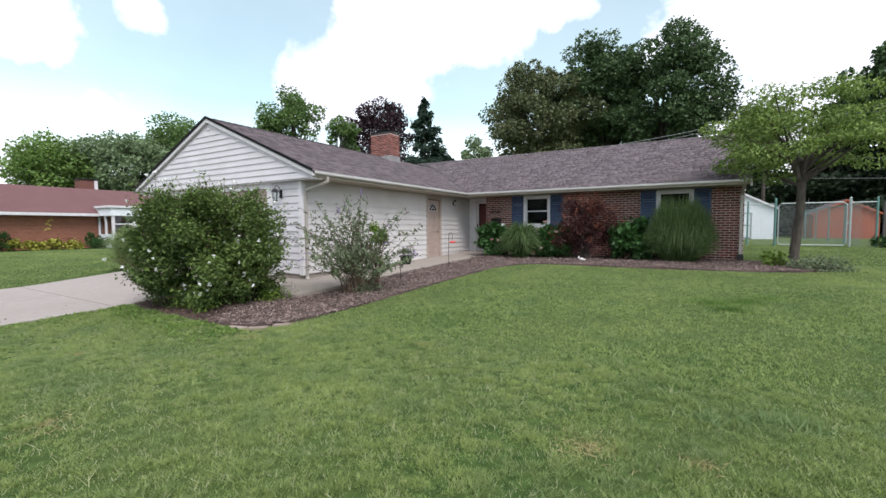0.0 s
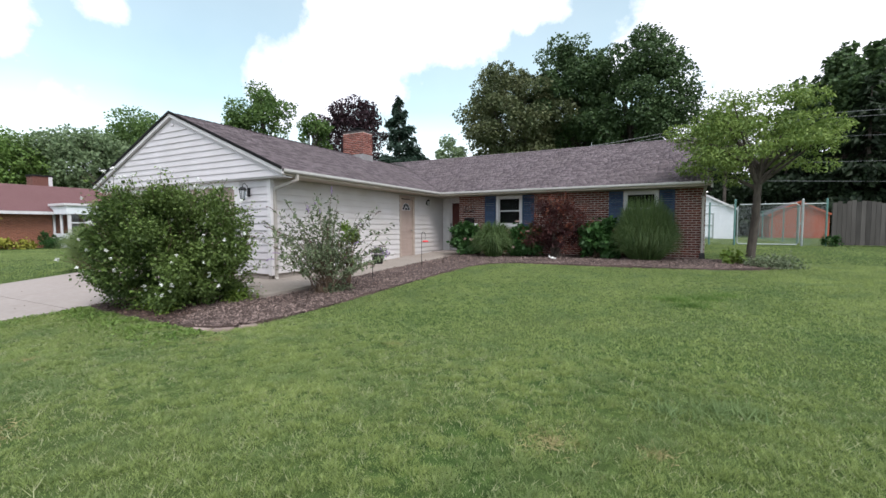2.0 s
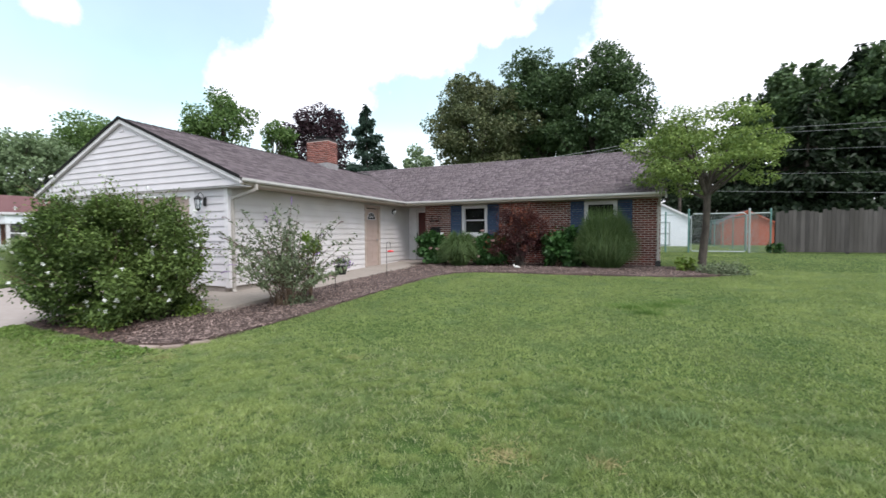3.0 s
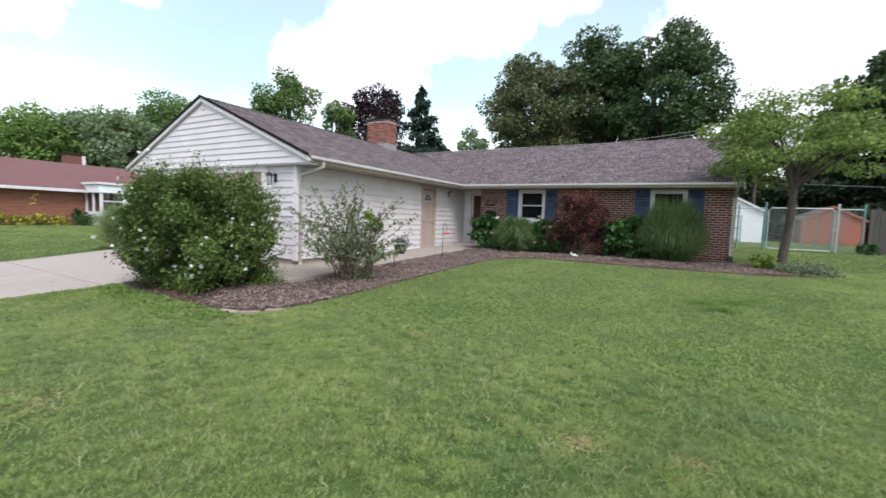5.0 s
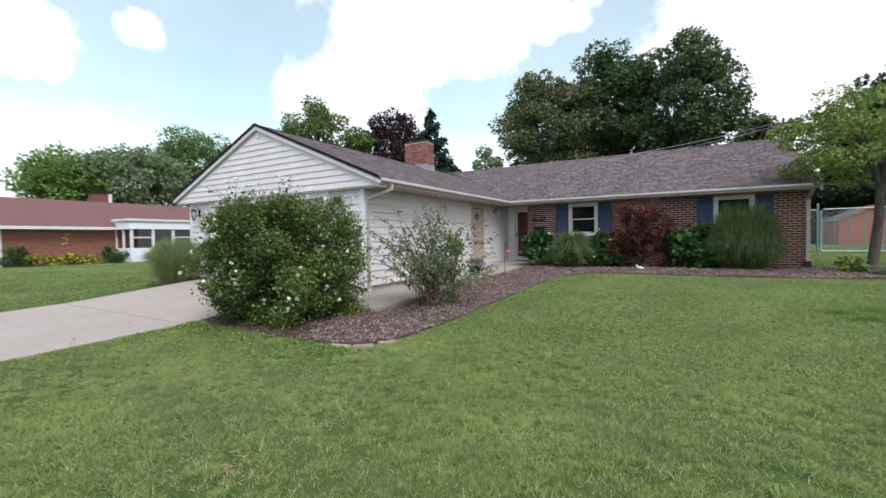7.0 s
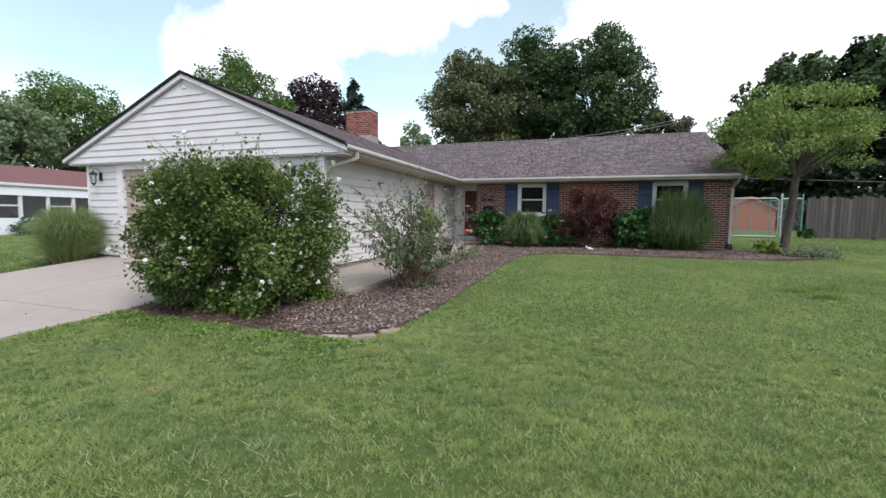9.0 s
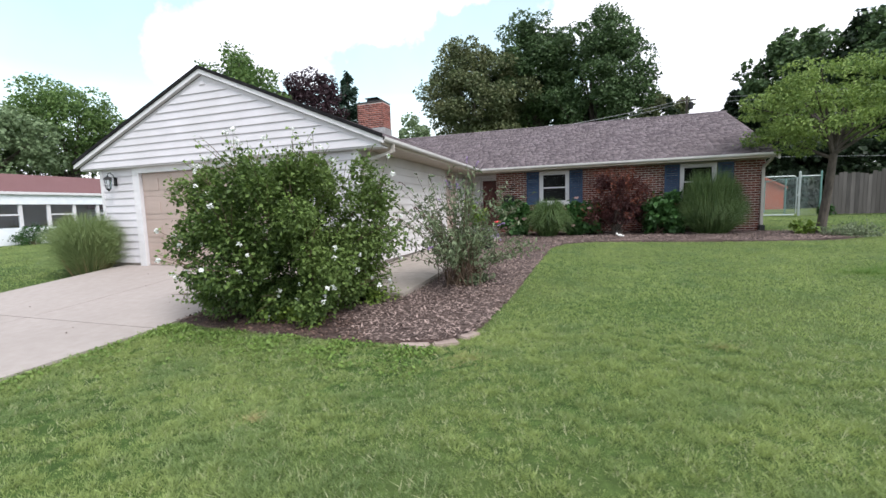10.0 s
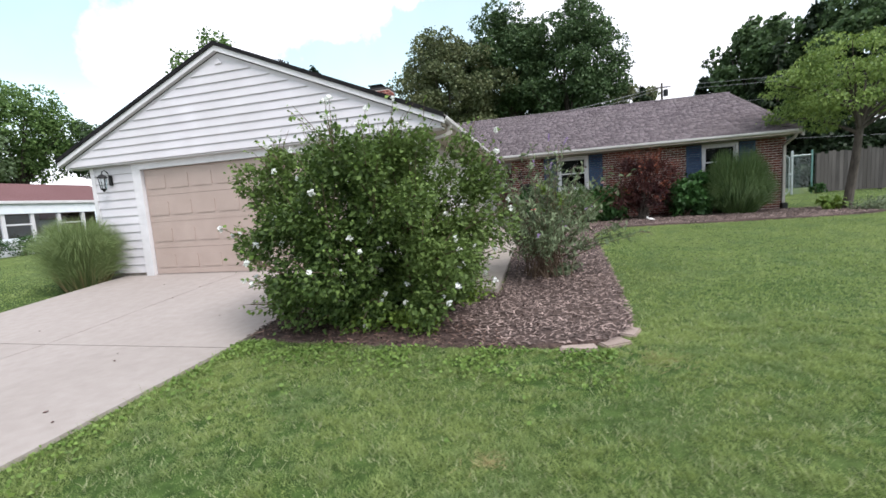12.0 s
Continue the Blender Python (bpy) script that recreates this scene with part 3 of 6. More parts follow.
while z < 2.2:
    h = min(STEP, 2.29 - z)
    if h > 0.06:
        for y0, y1 in (((YG + 0.10, 5.50), (6.50, 8.72)) if z < 2.12 else ((YG + 0.10, 8.72),)):
            bm = clap(y0, y1, z, h - 0.03 if z + h > 2.28 else h)
            bmesh.ops.transform(bm, matrix=face_e, verts=bm.verts)
            part("clapboard", bm, M_CREAM, side_wall)
        for x0, x1 in ((XL + 0.08, -6.44), (-1.62, XW - 0.09)):
            bm = clap(x0, x1, z, h - 0.05 if z + h > 2.22 else h)
            bmesh.ops.transform(bm, matrix=face_s, verts=bm.verts)
            part("clapboard", bm, M_SIDE, garage_wall)
    z += STEP
z = 2.275
while z < 3.86:
    half = 3.92 - (z + 0.10 - 2.27) / S
    bm = prism(bmesh.new(), [(RX - half - 0.2, z), (RX + half + 0.2, z), (RX + half - 0.16, z + GSTEP), (RX - half + 0.16, z + GSTEP)] if half > 0.3 else [(RX - half, z), (RX + half, z), (RX, z + 0.12)], "y", -0.027, -0.001)
    for v in bm.verts:
        if v.co.y < -0.01 and v.co.z > z + 0.08:
            v.co.y = -0.006
    bmesh.ops.transform(bm, matrix=face_g, verts=bm.verts)
    part("clapboard", bm, M_SIDE, gable)
    z += GSTEP

# roof
def roof_z(d):
    return EAVE + d * S


def slope(quad, thick=0.07):
    bm = bmesh.new()
    top = [bm.verts.new(p) for p in quad]
    low = [bm.verts.new((p[0], p[1], p[2] - thick)) for p in quad]
    bm.faces.new(top)
    bm.faces.new(low[::-1])
    for i in range(len(quad)):
        bm.faces.new((low[i], low[(i + 1) % len(quad)], top[(i + 1) % len(quad)], top[i]))
    return bm


GR, MR = roof_z(-RX), roof_z(RY - 7.3)
roof_e = part("roof", slope([(0, -0.02, EAVE), (0, 7.3, EAVE), (RX, 7.3 - RX, GR), (RX, -0.02, GR)]), M_DECK, house, "grey-brown shingled garage roof slope")
roof_w = part("roof", slope([(2 * RX, -0.02, EAVE), (RX, -0.02, GR), (RX, 7.3 - RX, GR), (2 * RX, 7.3, EAVE)]), M_DECK, house)
roof_s = part("roof", slope([(0, 7.3, EAVE), (8.56, 7.3, EAVE), (8.56, RY, MR), (-8.06, RY, MR), (-8.06, 7.3, EAVE), (RX, 7.3 - RX, GR)]), M_DECK, house, "grey-brown shingled main roof slope")
roof_n = part("roof", slope([(8.56, RY, MR), (8.56, 17.5, EAVE), (-8.06, 17.5, EAVE), (-8.06, RY, MR)]), M_SHINGLE, house)
bm = bmesh.new()
for sgn in (1, -1):
    x_e = RX + sgn * 4.05
    prism(bm, [(x_e, EAVE - 0.035), (RX, EAVE - 0.035 + 4.05 * S), (RX, EAVE + 0.036 + 4.05 * S), (x_e, EAVE + 0.036)], "y", -0.058, -0.0345)
part("drip_edge", bm, M_DRIP, house, "dark metal drip edge on the gable rake")
part("rake_board", prism(bmesh.new(), [(7.3, EAVE - 0.20), (RY, MR - 0.20), (RY, MR - 0.02), (7.3, EAVE - 0.02)], "x", 8.53, 8.575), M_TRIM, house)

# eaves: soffit, fascia, gutter, downspouts
bm = boxed(XW - 0.1, -0.06, YG + 0.16, 8.0, 2.285, 2.30)
box(bm, -0.06, 8.46, 7.37, YM, 2.285, 2.30)
box(bm, XW, 0.6, YM, 8.9, 2.285, 2.30)
part("soffit", bm, M_SOFFIT, house, "beige boxed eave soffit")
bm = boxed(-0.062, -0.04, 0.05, 7.36, 2.284, 2.385)
box(bm, -0.04, 8.53, 7.34, 7.362, 2.284, 2.385)
part("fascia", bm, M_SOFFIT, house)


def gutter_profile(o):
    return [(o, 2.340), (o + 0.06, 2.336), (o + 0.088, 2.362), (o + 0.095, 2.41), (o + 0.083, 2.41), (o + 0.076, 2.367), (o + 0.052, 2.347), (o + 0.012, 2.350), (o + 0.012, 2.40), (o, 2.40)]


part("gutter", prism(bmesh.new(), gutter_profile(-0.039), "y", 0.0, 7.27), M_GUTTER, house, "off-white metal gutter")
part("gutter", prism(bmesh.new(), [(7.30 - (p - 0.0), z) for p, z in gutter_profile(-0.039)], "x", 0.06, 8.55), M_GUTTER, house)
bm = bmesh.new()


def square_bar(bm, pts, w, d):
    pts = [Vector(p) for p in pts]
    for a, b in zip(pts, pts[1:]):
        q = (b - a).to_track_quat("Z", "Y")
        box(bm, -w / 2, w / 2, -d / 2, d / 2, -0.01, (b - a).length + 0.01, 0.0, Matrix.Translation(a) @ q.to_matrix().to_4x4())
    return bm


part("downspout", square_bar(bm, [(0.0, 0.40, 2.31), (0.0, 0.40, 2.20), (XW + 0.05, 0.26, 2.02), (XW + 0.05, 0.26, -0.02), (XW + 0.12, 0.22, -0.07)], 0.07, 0.055), M_SPOUT, house, "beige downspout with an angled elbow")
bm = square_bar(bmesh.new(), [(8.40, 7.30, 2.31), (8.40, 7.42, 2.22), (8.40, 7.93, 2.05), (8.40, 7.95, 0.35)], 0.07, 0.055)
part("downspout", bm, M_SPOUT, house)
part("downspout_boot", boxed(8.33, 8.47, 7.82, 7.99, 0.10, 0.36, 0.02), M_POT, house, "black plastic downspout boot")

# chimney
cx0, cx1, cy0, cy1, cz1 = -4.48, -3.44, 7.18, 7.80, 5.02
chim = part("chimney", boxed(cx0 + 0.012, cx1 - 0.012, cy0 + 0.012, cy1 - 0.012, 3.3, cz1 - 0.03), M_MORTAR, house, "orange-red brick chimney with lead flashing")
part("flashing", boxed(cx0 - 0.012, cx1 + 0.012, cy0 - 0.012, cy1 + 0.012, 3.4, 4.10), M_FLASH, chim)
part("cap", boxed(cx0 - 0.01, cx1 + 0.01, cy0 - 0.01, cy1 + 0.01, cz1 - 0.03, cz1 + 0.03, 0.015), M_DECK, chim, "sooty mortar cap")
bm = boxed(-4.15, -3.75, 7.3, 7.68, cz1 + 0.03, cz1 + 0.13, 0.01)
box(bm, -4.2, -3.7, 7.25, 7.73, cz1 + 0.16, cz1 + 0.18)
for x in (-4.1, -3.8):
    box(bm, x - 0.015, x + 0.015, 7.47, 7.5, cz1 + 0.1, cz1 + 0.17)
part("flue_cap", bm, M_IRON, chim, "dark metal flue cap")


# garage door of four rows of raised panels
gdoor = part("garage_door", boxed(-6.24, -1.82, YG + 0.10, YG + 0.14, 0.006, 2.11), M_TAN, house, "closed tan sectional garage door")
for r in range(4):
    z0 = 0.012 + r * 0.525
    sect = part("door_section", boxed(-6.235, -1.825, YG + 0.055, YG + 0.099, z0, z0 + 0.522, 0.003), M_TAN, gdoor)
    for k in range(8):
        x0 = -6.235 + 0.06 + k * 0.545
        bm = boxed(x0, x0 + 0.44, YG + 0.043, YG + 0.0555, z0 + 0.13, z0 + 0.39, 0.011)
        part("raised_panel", bm, M_TAN, gdoor)
bm = boxed(-6.44, -6.245, YG - 0.018, YG + 0.10, -0.02, 2.245)
box(bm, -1.815, -1.62, YG - 0.018, YG + 0.10, -0.02, 2.245)
box(bm, -6.245, -1.815, YG - 0.018, YG + 0.10, 2.115, 2.245)
part("garage_door_frame", bm, M_TRIM, house, "white garage door casing")

# side door with a fanlight
sdoor = part("side_door", boxed(XW - 0.10, XW - 0.06, 5.62, 6.38, 0.12, 2.10), M_TAN, house, "closed tan side door with an arched fanlight")
for (y0, y1), (z0, z1) in ((((5.72, 5.96)), (0.25, 0.85)), ((6.04, 6.28), (0.25, 0.85)), ((5.72, 5.96), (0.98, 1.55)), ((6.04, 6.28), (0.98, 1.55))):
    part("raised_panel", boxed(XW - 0.061, XW - 0.05, y0, y1, z0, z1, 0.006), M_TAN, sdoor)
bm = bmesh.new()
fan = [(6.0 + 0.24 * math.cos(a), 1.73 + 0.24 * math.sin(a)) for a in np.linspace(0, math.pi, 13)]
prism(bm, fan, "x", XW - 0.058, XW - 0.054)
part("fanlight_pane", bm, surf("dark fanlight glass", (0.02, 0.025, 0.03), (0.03, 0.035, 0.04), 3, 0.08, spec=0.6), sdoor)
bm = bmesh.new()
for r in (0.245, 0.10):
    tube(bm, [(XW - 0.05, 6.0 + r * math.cos(a), 1.73 + r * math.sin(a)) for a in np.linspace(0, math.pi, 13)], 0.010, n=5)
for a in np.linspace(0, math.pi, 6):
    tube(bm, [(XW - 0.05, 6.0 + 0.1 * math.cos(a), 1.73 + 0.1 * math.sin(a)), (XW - 0.05, 6.0 + 0.245 * math.cos(a), 1.73 + 0.245 * math.sin(a))], 0.007, n=5)
tube(bm, [(XW - 0.05, 5.75, 1.73), (XW - 0.05, 6.25, 1.73)], 0.010, n=5)
part("fanlight_bars", bm, M_TRIM, sdoor, "white fanlight bars")
bm = lathe(bmesh.new(), [(0.012, 0), (0.012, 0.03), (0.03, 0.04), (0.03, 0.06), (0.01, 0.07)], (0, 0, 0), 10)
bmesh.ops.transform(bm, matrix=Matrix.Translation((XW - 0.06, 6.31, 1.02)) @ Matrix.Rotation(radians(90), 4, "Y"), verts=bm.verts)
part("door_knob", bm, M_FLASH, sdoor, "dull metal knob")
bm = boxed(XW - 0.10, XW + 0.012, 5.51, 5.61, 0.06, 2.13)
box(bm, XW - 0.10, XW + 0.012, 6.39, 6.49, 0.06, 2.13)
box(bm, XW - 0.10, XW + 0.012, 5.51, 6.49, 2.13, 2.22)
part("side_door_frame", bm, M_TANTRIM, house, "tan door casing")
part("door_sill", boxed(XW - 0.10, XW + 0.10, 5.52, 6.48, 0.03, 0.115, 0.01), M_FOUND, house)

# entry door behind a white storm door
edoor = part("front_door", boxed(-0.28, 0.55, 8.80, 8.845, 0.20, 2.17), M_REDDOOR, house, "dark red front door behind a storm door frame")
for z0, z1 in ((0.35, 0.95), (1.1, 2.0)):
    for x0 in (-0.18, 0.17):
        part("raised_panel", boxed(x0, x0 + 0.28, 8.79, 8.801, z0, z1, 0.006), M_REDDOOR, edoor)
bm = boxed(-0.60, -0.29, 8.70, 8.80, 0.19, 2.285)
box(bm, 0.56, 0.68, 8.752, 8.80, 0.19, 2.285)
box(bm, -0.29, 0.56, 8.70, 8.80, 2.18, 2.285)
part("front_door_frame", bm, M_TRIM, house, "white front door frame")
bm = boxed(-0.275, -0.20, 8.735, 8.77, 0.2, 2.17)
box(bm, 0.48, 0.55, 8.755, 8.77, 0.2, 2.17)
box(bm, -0.20, 0.48, 8.735, 8.77, 2.09, 2.17)
box(bm, -0.20, 0.48, 8.735, 8.77, 0.2, 0.36)
storm = part("storm_door", bm, M_TRIM, house, "white storm door frame")
part("storm_latch", boxed(-0.255, -0.22, 8.70, 8.735, 1.12, 1.28, 0.006), M_IRON, storm, "black latch")


def house_window(x0, x1):
    z0, z1 = 1.17, 2.25
    # the back sheet close behind the panes is coloured dark instead of a room
    win = part("window", boxed(x0 + 0.02, x1 - 0.02, YM + 0.18, YM + 0.195, z0 + 0.02, z1 - 0.02), M_DARKROOM, house, "white double-hung window with dark panes")
    bm = boxed(x0 - 0.03, x0 + 0.045, YM - 0.03, YM + 0.12, z0, z1)
    box(bm, x1 - 0.045, x1 + 0.03, YM - 0.03, YM + 0.12, z0, z1)
    box(bm, x0 + 0.045, x1 - 0.045, YM - 0.03, YM + 0.12, z1 - 0.07, z1)
    box(bm, x0 + 0.045, x1 - 0.045, YM - 0.03, YM + 0.12, z0, z0 + 0.06)
    part("frame", bm, M_TRIM, win)
    zm = (z0 + z1) / 2
    for a, b, y in ((z0 + 0.06, zm + 0.02, 0.05), (zm - 0.02, z1 - 0.07, 0.02)):
        bm = boxed(x0 + 0.046, x0 + 0.085, YM + y, YM + y + 0.028, a, b)
        box(bm, x1 - 0.085, x1 - 0.046, YM + y, YM + y + 0.028, a, b)
        box(bm, x0 + 0.085, x1 - 0.085, YM + y, YM + y + 0.028, a, a + 0.04)
        box(bm, x0 + 0.085, x1 - 0.085, YM + y, YM + y + 0.028, b - 0.04, b)
        part("sash", bm, M_TRIM, win)
        g = part("pane", boxed(x0 + 0.085, x1 - 0.085, YM + y + 0.011, YM + y + 0.016, a + 0.04, b - 0.04), M_GLASS, win)
        g.visible_shadow = False
    part("sill", boxed(x0 - 0.06, x1 + 0.06, YM - 0.06, YM + 0.02, z0 - 0.05, z0 - 0.001, 0.008), M_TRIM, win)
    for s in (x0 - 0.47, x1 + 0.05):
        bm = boxed(s, s + 0.05, YM - 0.045, YM - 0.012, z0 - 0.02, z1 + 0.01)
        box(bm, s + 0.37, s + 0.42, YM - 0.045, YM - 0.012, z0 - 0.02, z1 + 0.01)
        for a, b in ((z0 - 0.02, z0 + 0.06), (zm - 0.03, zm + 0.03), (z1 - 0.07, z1 + 0.01)):
            box(bm, s + 0.05, s + 0.37, YM - 0.045, YM - 0.012, a, b)
        sh = part("shutter", bm, M_BLUE, house, "dark blue louvred shutter")
        for a, b in ((z0 + 0.065, zm - 0.035), (zm + 0.035, z1 - 0.075)):
            n = int((b - a) / 0.055)
            for k in range(n):
                bm = boxed(s + 0.051, s + 0.369, -0.004, 0.004, -0.027, 0.027)
                bmesh.ops.transform(bm, matrix=Matrix.Translation((0, YM - 0.028, a + 0.0275 + k * (b - a) / n)) @ Matrix.Rotation(radians(-22), 4, "X"), verts=bm.verts)
                part("slat", bm, M_BLUE, sh)
    return win


house_window(2.0, 2.9)
house_window(6.28, 7.2)


# ---- fittings on the house ----
def wall_lantern(x):
    t = thing("wall_lantern", (x, YG - 0.02, 1.95), "black metal coach lantern on the garage wall", "lantern", "garage lanterns")
    y = YG
    part("back_plate", boxed(x - 0.045, x + 0.045, y - 0.035, y - 0.001, 1.86, 2.06, 0.01), M_IRON, t)
    part("arm", tube(bmesh.new(), [(x, y - 0.03, 2.0), (x, y - 0.06, 2.11), (x, y - 0.12, 2.16), (x, y - 0.17, 2.13), (x, y - 0.18, 2.08)], 0.009, n=6), M_IRON, t)
    part("roof", lathe(bmesh.new(), [(0.085, 0), (0.09, 0.012), (0.05, 0.06), (0.012, 0.08), (0.012, 0.10)], (x, y - 0.18, 2.0), 6), M_IRON, t)
    part("glass_body", lathe(bmesh.new(), [(0.045, 0), (0.068, 0.19)], (x, y - 0.18, 1.80), 6), M_LAMPGLASS, t, "clear lantern glass")
    bm = bmesh.new()
    for k in range(6):
        a = math.pi / 3 * k
        tube(bm, [(x + 0.048 * math.cos(a), y - 0.18 + 0.048 * math.sin(a), 1.795), (x + 0.072 * math.cos(a), y - 0.18 + 0.072 * math.sin(a), 2.0)], 0.006, n=4)
    part("cage", bm, M_IRON, t)
    part("base", lathe(bmesh.new(), [(0.012, -0.05), (0.03, -0.02), (0.055, 0.0), (0.055, 0.012)], (x, y - 0.18, 1.785), 8), M_IRON, t)


wall_lantern(-7.0)
wall_lantern(-1.30)
t = thing("wall_lantern", (XW, 7.35, 2.05), "small dark lantern on the siding by the entry", "lantern")
part("back_plate", boxed(XW - 0.001, XW + 0.03, 7.31, 7.39, 1.98, 2.12, 0.008), M_IRON, t)
part("glass_body", lathe(bmesh.new(), [(0.03, -0.09), (0.05, 0.0), (0.05, 0.09)], (XW + 0.085, 7.35, 2.02), 8), M_LAMPGLASS, t)
part("roof", lathe(bmesh.new(), [(0.07, 0.0), (0.04, 0.05), (0.01, 0.07)], (XW + 0.085, 7.35, 2.11), 8), M_IRON, t)
part("arm", tube(bmesh.new(), [(XW + 0.02, 7.35, 2.07), (XW + 0.085, 7.35, 2.19), (XW + 0.085, 7.35, 2.17)], 0.008, n=6), M_IRON, t)

t = thing("mailbox", (0.93, YM, 1.3), "dark metal mailbox on the brick wall", "mailbox")
part("body", boxed(0.74, 1.10, YM - 0.13, YM - 0.006, 1.24, 1.42, 0.015), M_IRON, t)
part("lid", prism(bmesh.new(), [(YM - 0.15, 1.40), (YM - 0.006, 1.47), (YM - 0.006, 1.49), (YM - 0.15, 1.425)], "x", 0.73, 1.11), M_IRON, t)
t = thing("wall_ornament", (0.82, YM, 1.8), "black scrolled iron ornament on the brick wall", "ornament")
bm = bmesh.new()
for sx, ph in ((-0.10, 0), (0.07, 1.5), (0.2, 2.5)):
    tube(bm, [(0.84 + sx + (0.02 + 0.012 * k) * math.cos(ph + k * 0.7), YM - 0.02, 1.78 + (0.02 + 0.012 * k) * math.sin(ph + k * 0.7)) for k in range(9)], 0.012, n=5)
tube(bm, [(0.66, YM - 0.02, 1.70), (0.84, YM - 0.03, 1.74), (1.10, YM - 0.02, 1.68)], 0.012, n=5)
tube(bm, [(0.78, YM - 0.02, 1.74), (0.74, YM - 0.03, 1.88), (0.80, YM - 0.02, 1.93)], 0.014, n=5)
part("scrollwork", bm, M_IRON, t)

# ---- plants ----
TIPS = []

def shrub(name, loc, label, category, rx, ry, h, leaf_mat, n, size, seed, lobes=26, stems=14, spread=0.35, twig=M_TWIG, low=0.0, slim=0.42, wild=0.8, droop=0.2, top=0.0, twigs=0, group="", skirt=0, tip_mat=None, belly=0.42):
    """A bush: stems that fan out of the ground into lobes of leaves."""
    rng = np.random.default_rng(seed)
    x, y, z = loc
    t = thing(name, loc, label, category, group)
    th = rng.uniform(0, 2 * math.pi, lobes)
    hh = low + (1 - low) * rng.uniform(0.02, 1, lobes) ** 0.8
    hh[:skirt] = rng.uniform(0, 0.16, skirt)
    rad = (rng.uniform(0.03, 1, lobes) ** 0.62) * np.clip(1.15 - top * hh, 0.2, 1.2) * np.sqrt(np.clip(1 - ((hh - belly) / 0.70) ** 2, 0.05, 1))
    rad[:skirt] *= 0.55
    c = np.stack([x + rad * rx * 0.78 * np.cos(th), y + rad * ry * 0.78 * np.sin(th), z + 0.05 * h + hh * h * 0.85], 1)
    lr = rng.uniform(0.7, 1.25, lobes) * 0.31 * (rx + ry) / 2 * (26 / lobes) ** 0.33
    k = rng.integers(0, lobes, n)
    d = unit(rng.normal(0, 1, (n, 3)))
    pos = c[k] + d * (lr[k] * rng.uniform(0.25, 1.0, n) ** 0.5)[:, None] * [1, 1, 0.95]
    stray = rng.uniform(0, 1, n) < 0.08
    pos[stray] += d[stray] * (lr[k][stray] * 0.6)[:, None]
    pos[:, 2] = np.maximum(pos[:, 2], z + 0.03)
    leaves("foliage", pos, d * 0.9 + unit(pos - [x, y, z + 0.4 * h]) * 0.7, size, rng, leaf_mat, t, slim=slim, wild=wild, droop=droop)
    for i in range(min(stems, lobes)):
        bm = bmesh.new()
        f = Vector((x + rng.uniform(-1, 1) * rx * spread, y + rng.uniform(-1, 1) * ry * spread, z - 0.02))
        e = Vector(c[i])
        m = f.lerp(e, 0.5) + Vector((0, 0, 0.08 * h))
        tube(bm, [f, m, e], 0.014 + 0.006 * rng.random(), 0.004, 5)
        part("stem", bm, twig, t)
    if twigs:
        bm = bmesh.new()
        pp, dd = [], []
        for i in range(twigs):
            j = int(rng.integers(0, lobes))
            a = Vector(c[j])
            o = Vector(unit((c[j] - np.array([x, y, z + 0.2 * h]))[None])[0]) * 0.9 + Vector((rng.normal(0, 0.3), rng.normal(0, 0.3), rng.uniform(0.05, 0.6)))
            ln = lr[j] + rng.uniform(0.08, 0.28)
            e = a + o.normalized() * ln
            tube(bm, [a, a.lerp(e, 0.6) + Vector((0, 0, 0.02)), e], 0.005, 0.002, 4)
            TIPS.append(e)
            for s in np.linspace(0.45, 1.0, 7):
                pp.append(a.lerp(e, s) + Vector(rng.normal(0, 0.03, 3)))
                dd.append(o.normalized() + Vector(rng.normal(0, 0.5, 3)))
        tagged(part("twigs", bm, twig, t), kind="stuff")
        leaves("twig_leaves", np.array(pp), np.array(dd), size * 0.9, rng, tip_mat or leaf_mat, t, slim=slim, wild=0.4, droop=droop)
    return t, c, lr, rng


def petals(name, centres, radius, rng, material, parent, per=14, label=""):
    n = len(centres) * per
    pos = np.repeat(np.asarray(centres), per, 0)
    d = unit(rng.normal(0, 1, (n, 3)))
    leaves(name, pos + d * radius * 0.6, d, radius * 1.1, rng, material, parent, label, slim=0.5, wild=0.3, droop=0)


# white-flowered hibiscus bush by the driveway
t, c, lr, rng = shrub("rose_of_sharon", (-0.46, -2.14, gz(-0.46, -2.14)), "large green hibiscus bush with white flowers beside the driveway", "shrub", 1.68, 1.20, 2.14, L_ROSE, 68000, 0.054, 11, lobes=190, skirt=26, stems=30, spread=0.35, low=0.0, twigs=460, slim=0.36, tip_mat=L_ROSETIP, belly=0.53)
tips = list(TIPS)
for k in range(220):
    if k < 130:
        p = np.array(tips[int(rng.integers(0, len(tips)))])
    else:
        j = rng.integers(0, len(c))
        d = unit(rng.normal(0, 1, (1, 3)) + [[0.1, -0.6, 0.4]])[0]
        p = c[j] + d * (lr[j] * 1.02)
    petals("flower", [p], 0.025 + 0.012 * rng.random(), rng, M_WHITEFL, t, 9, "white flower" if k == 0 else "")
t2, _, _, _ = shrub("ground_ivy", (-0.1, -2.6, gz(-0.1, -2.6)), "low light green weeds at the foot of the bush", "weeds", 0.6, 0.2, 0.2, L_LIGHT, 600, 0.05, 12, lobes=30, stems=4)
t2, _, _, _ = shrub("ground_ivy", (0.35, -1.45, gz(0.35, -1.45)), "low light green weeds behind the bush", "weeds", 0.5, 0.3, 0.25, L_LIGHT, 700, 0.05, 13, lobes=16, stems=4)


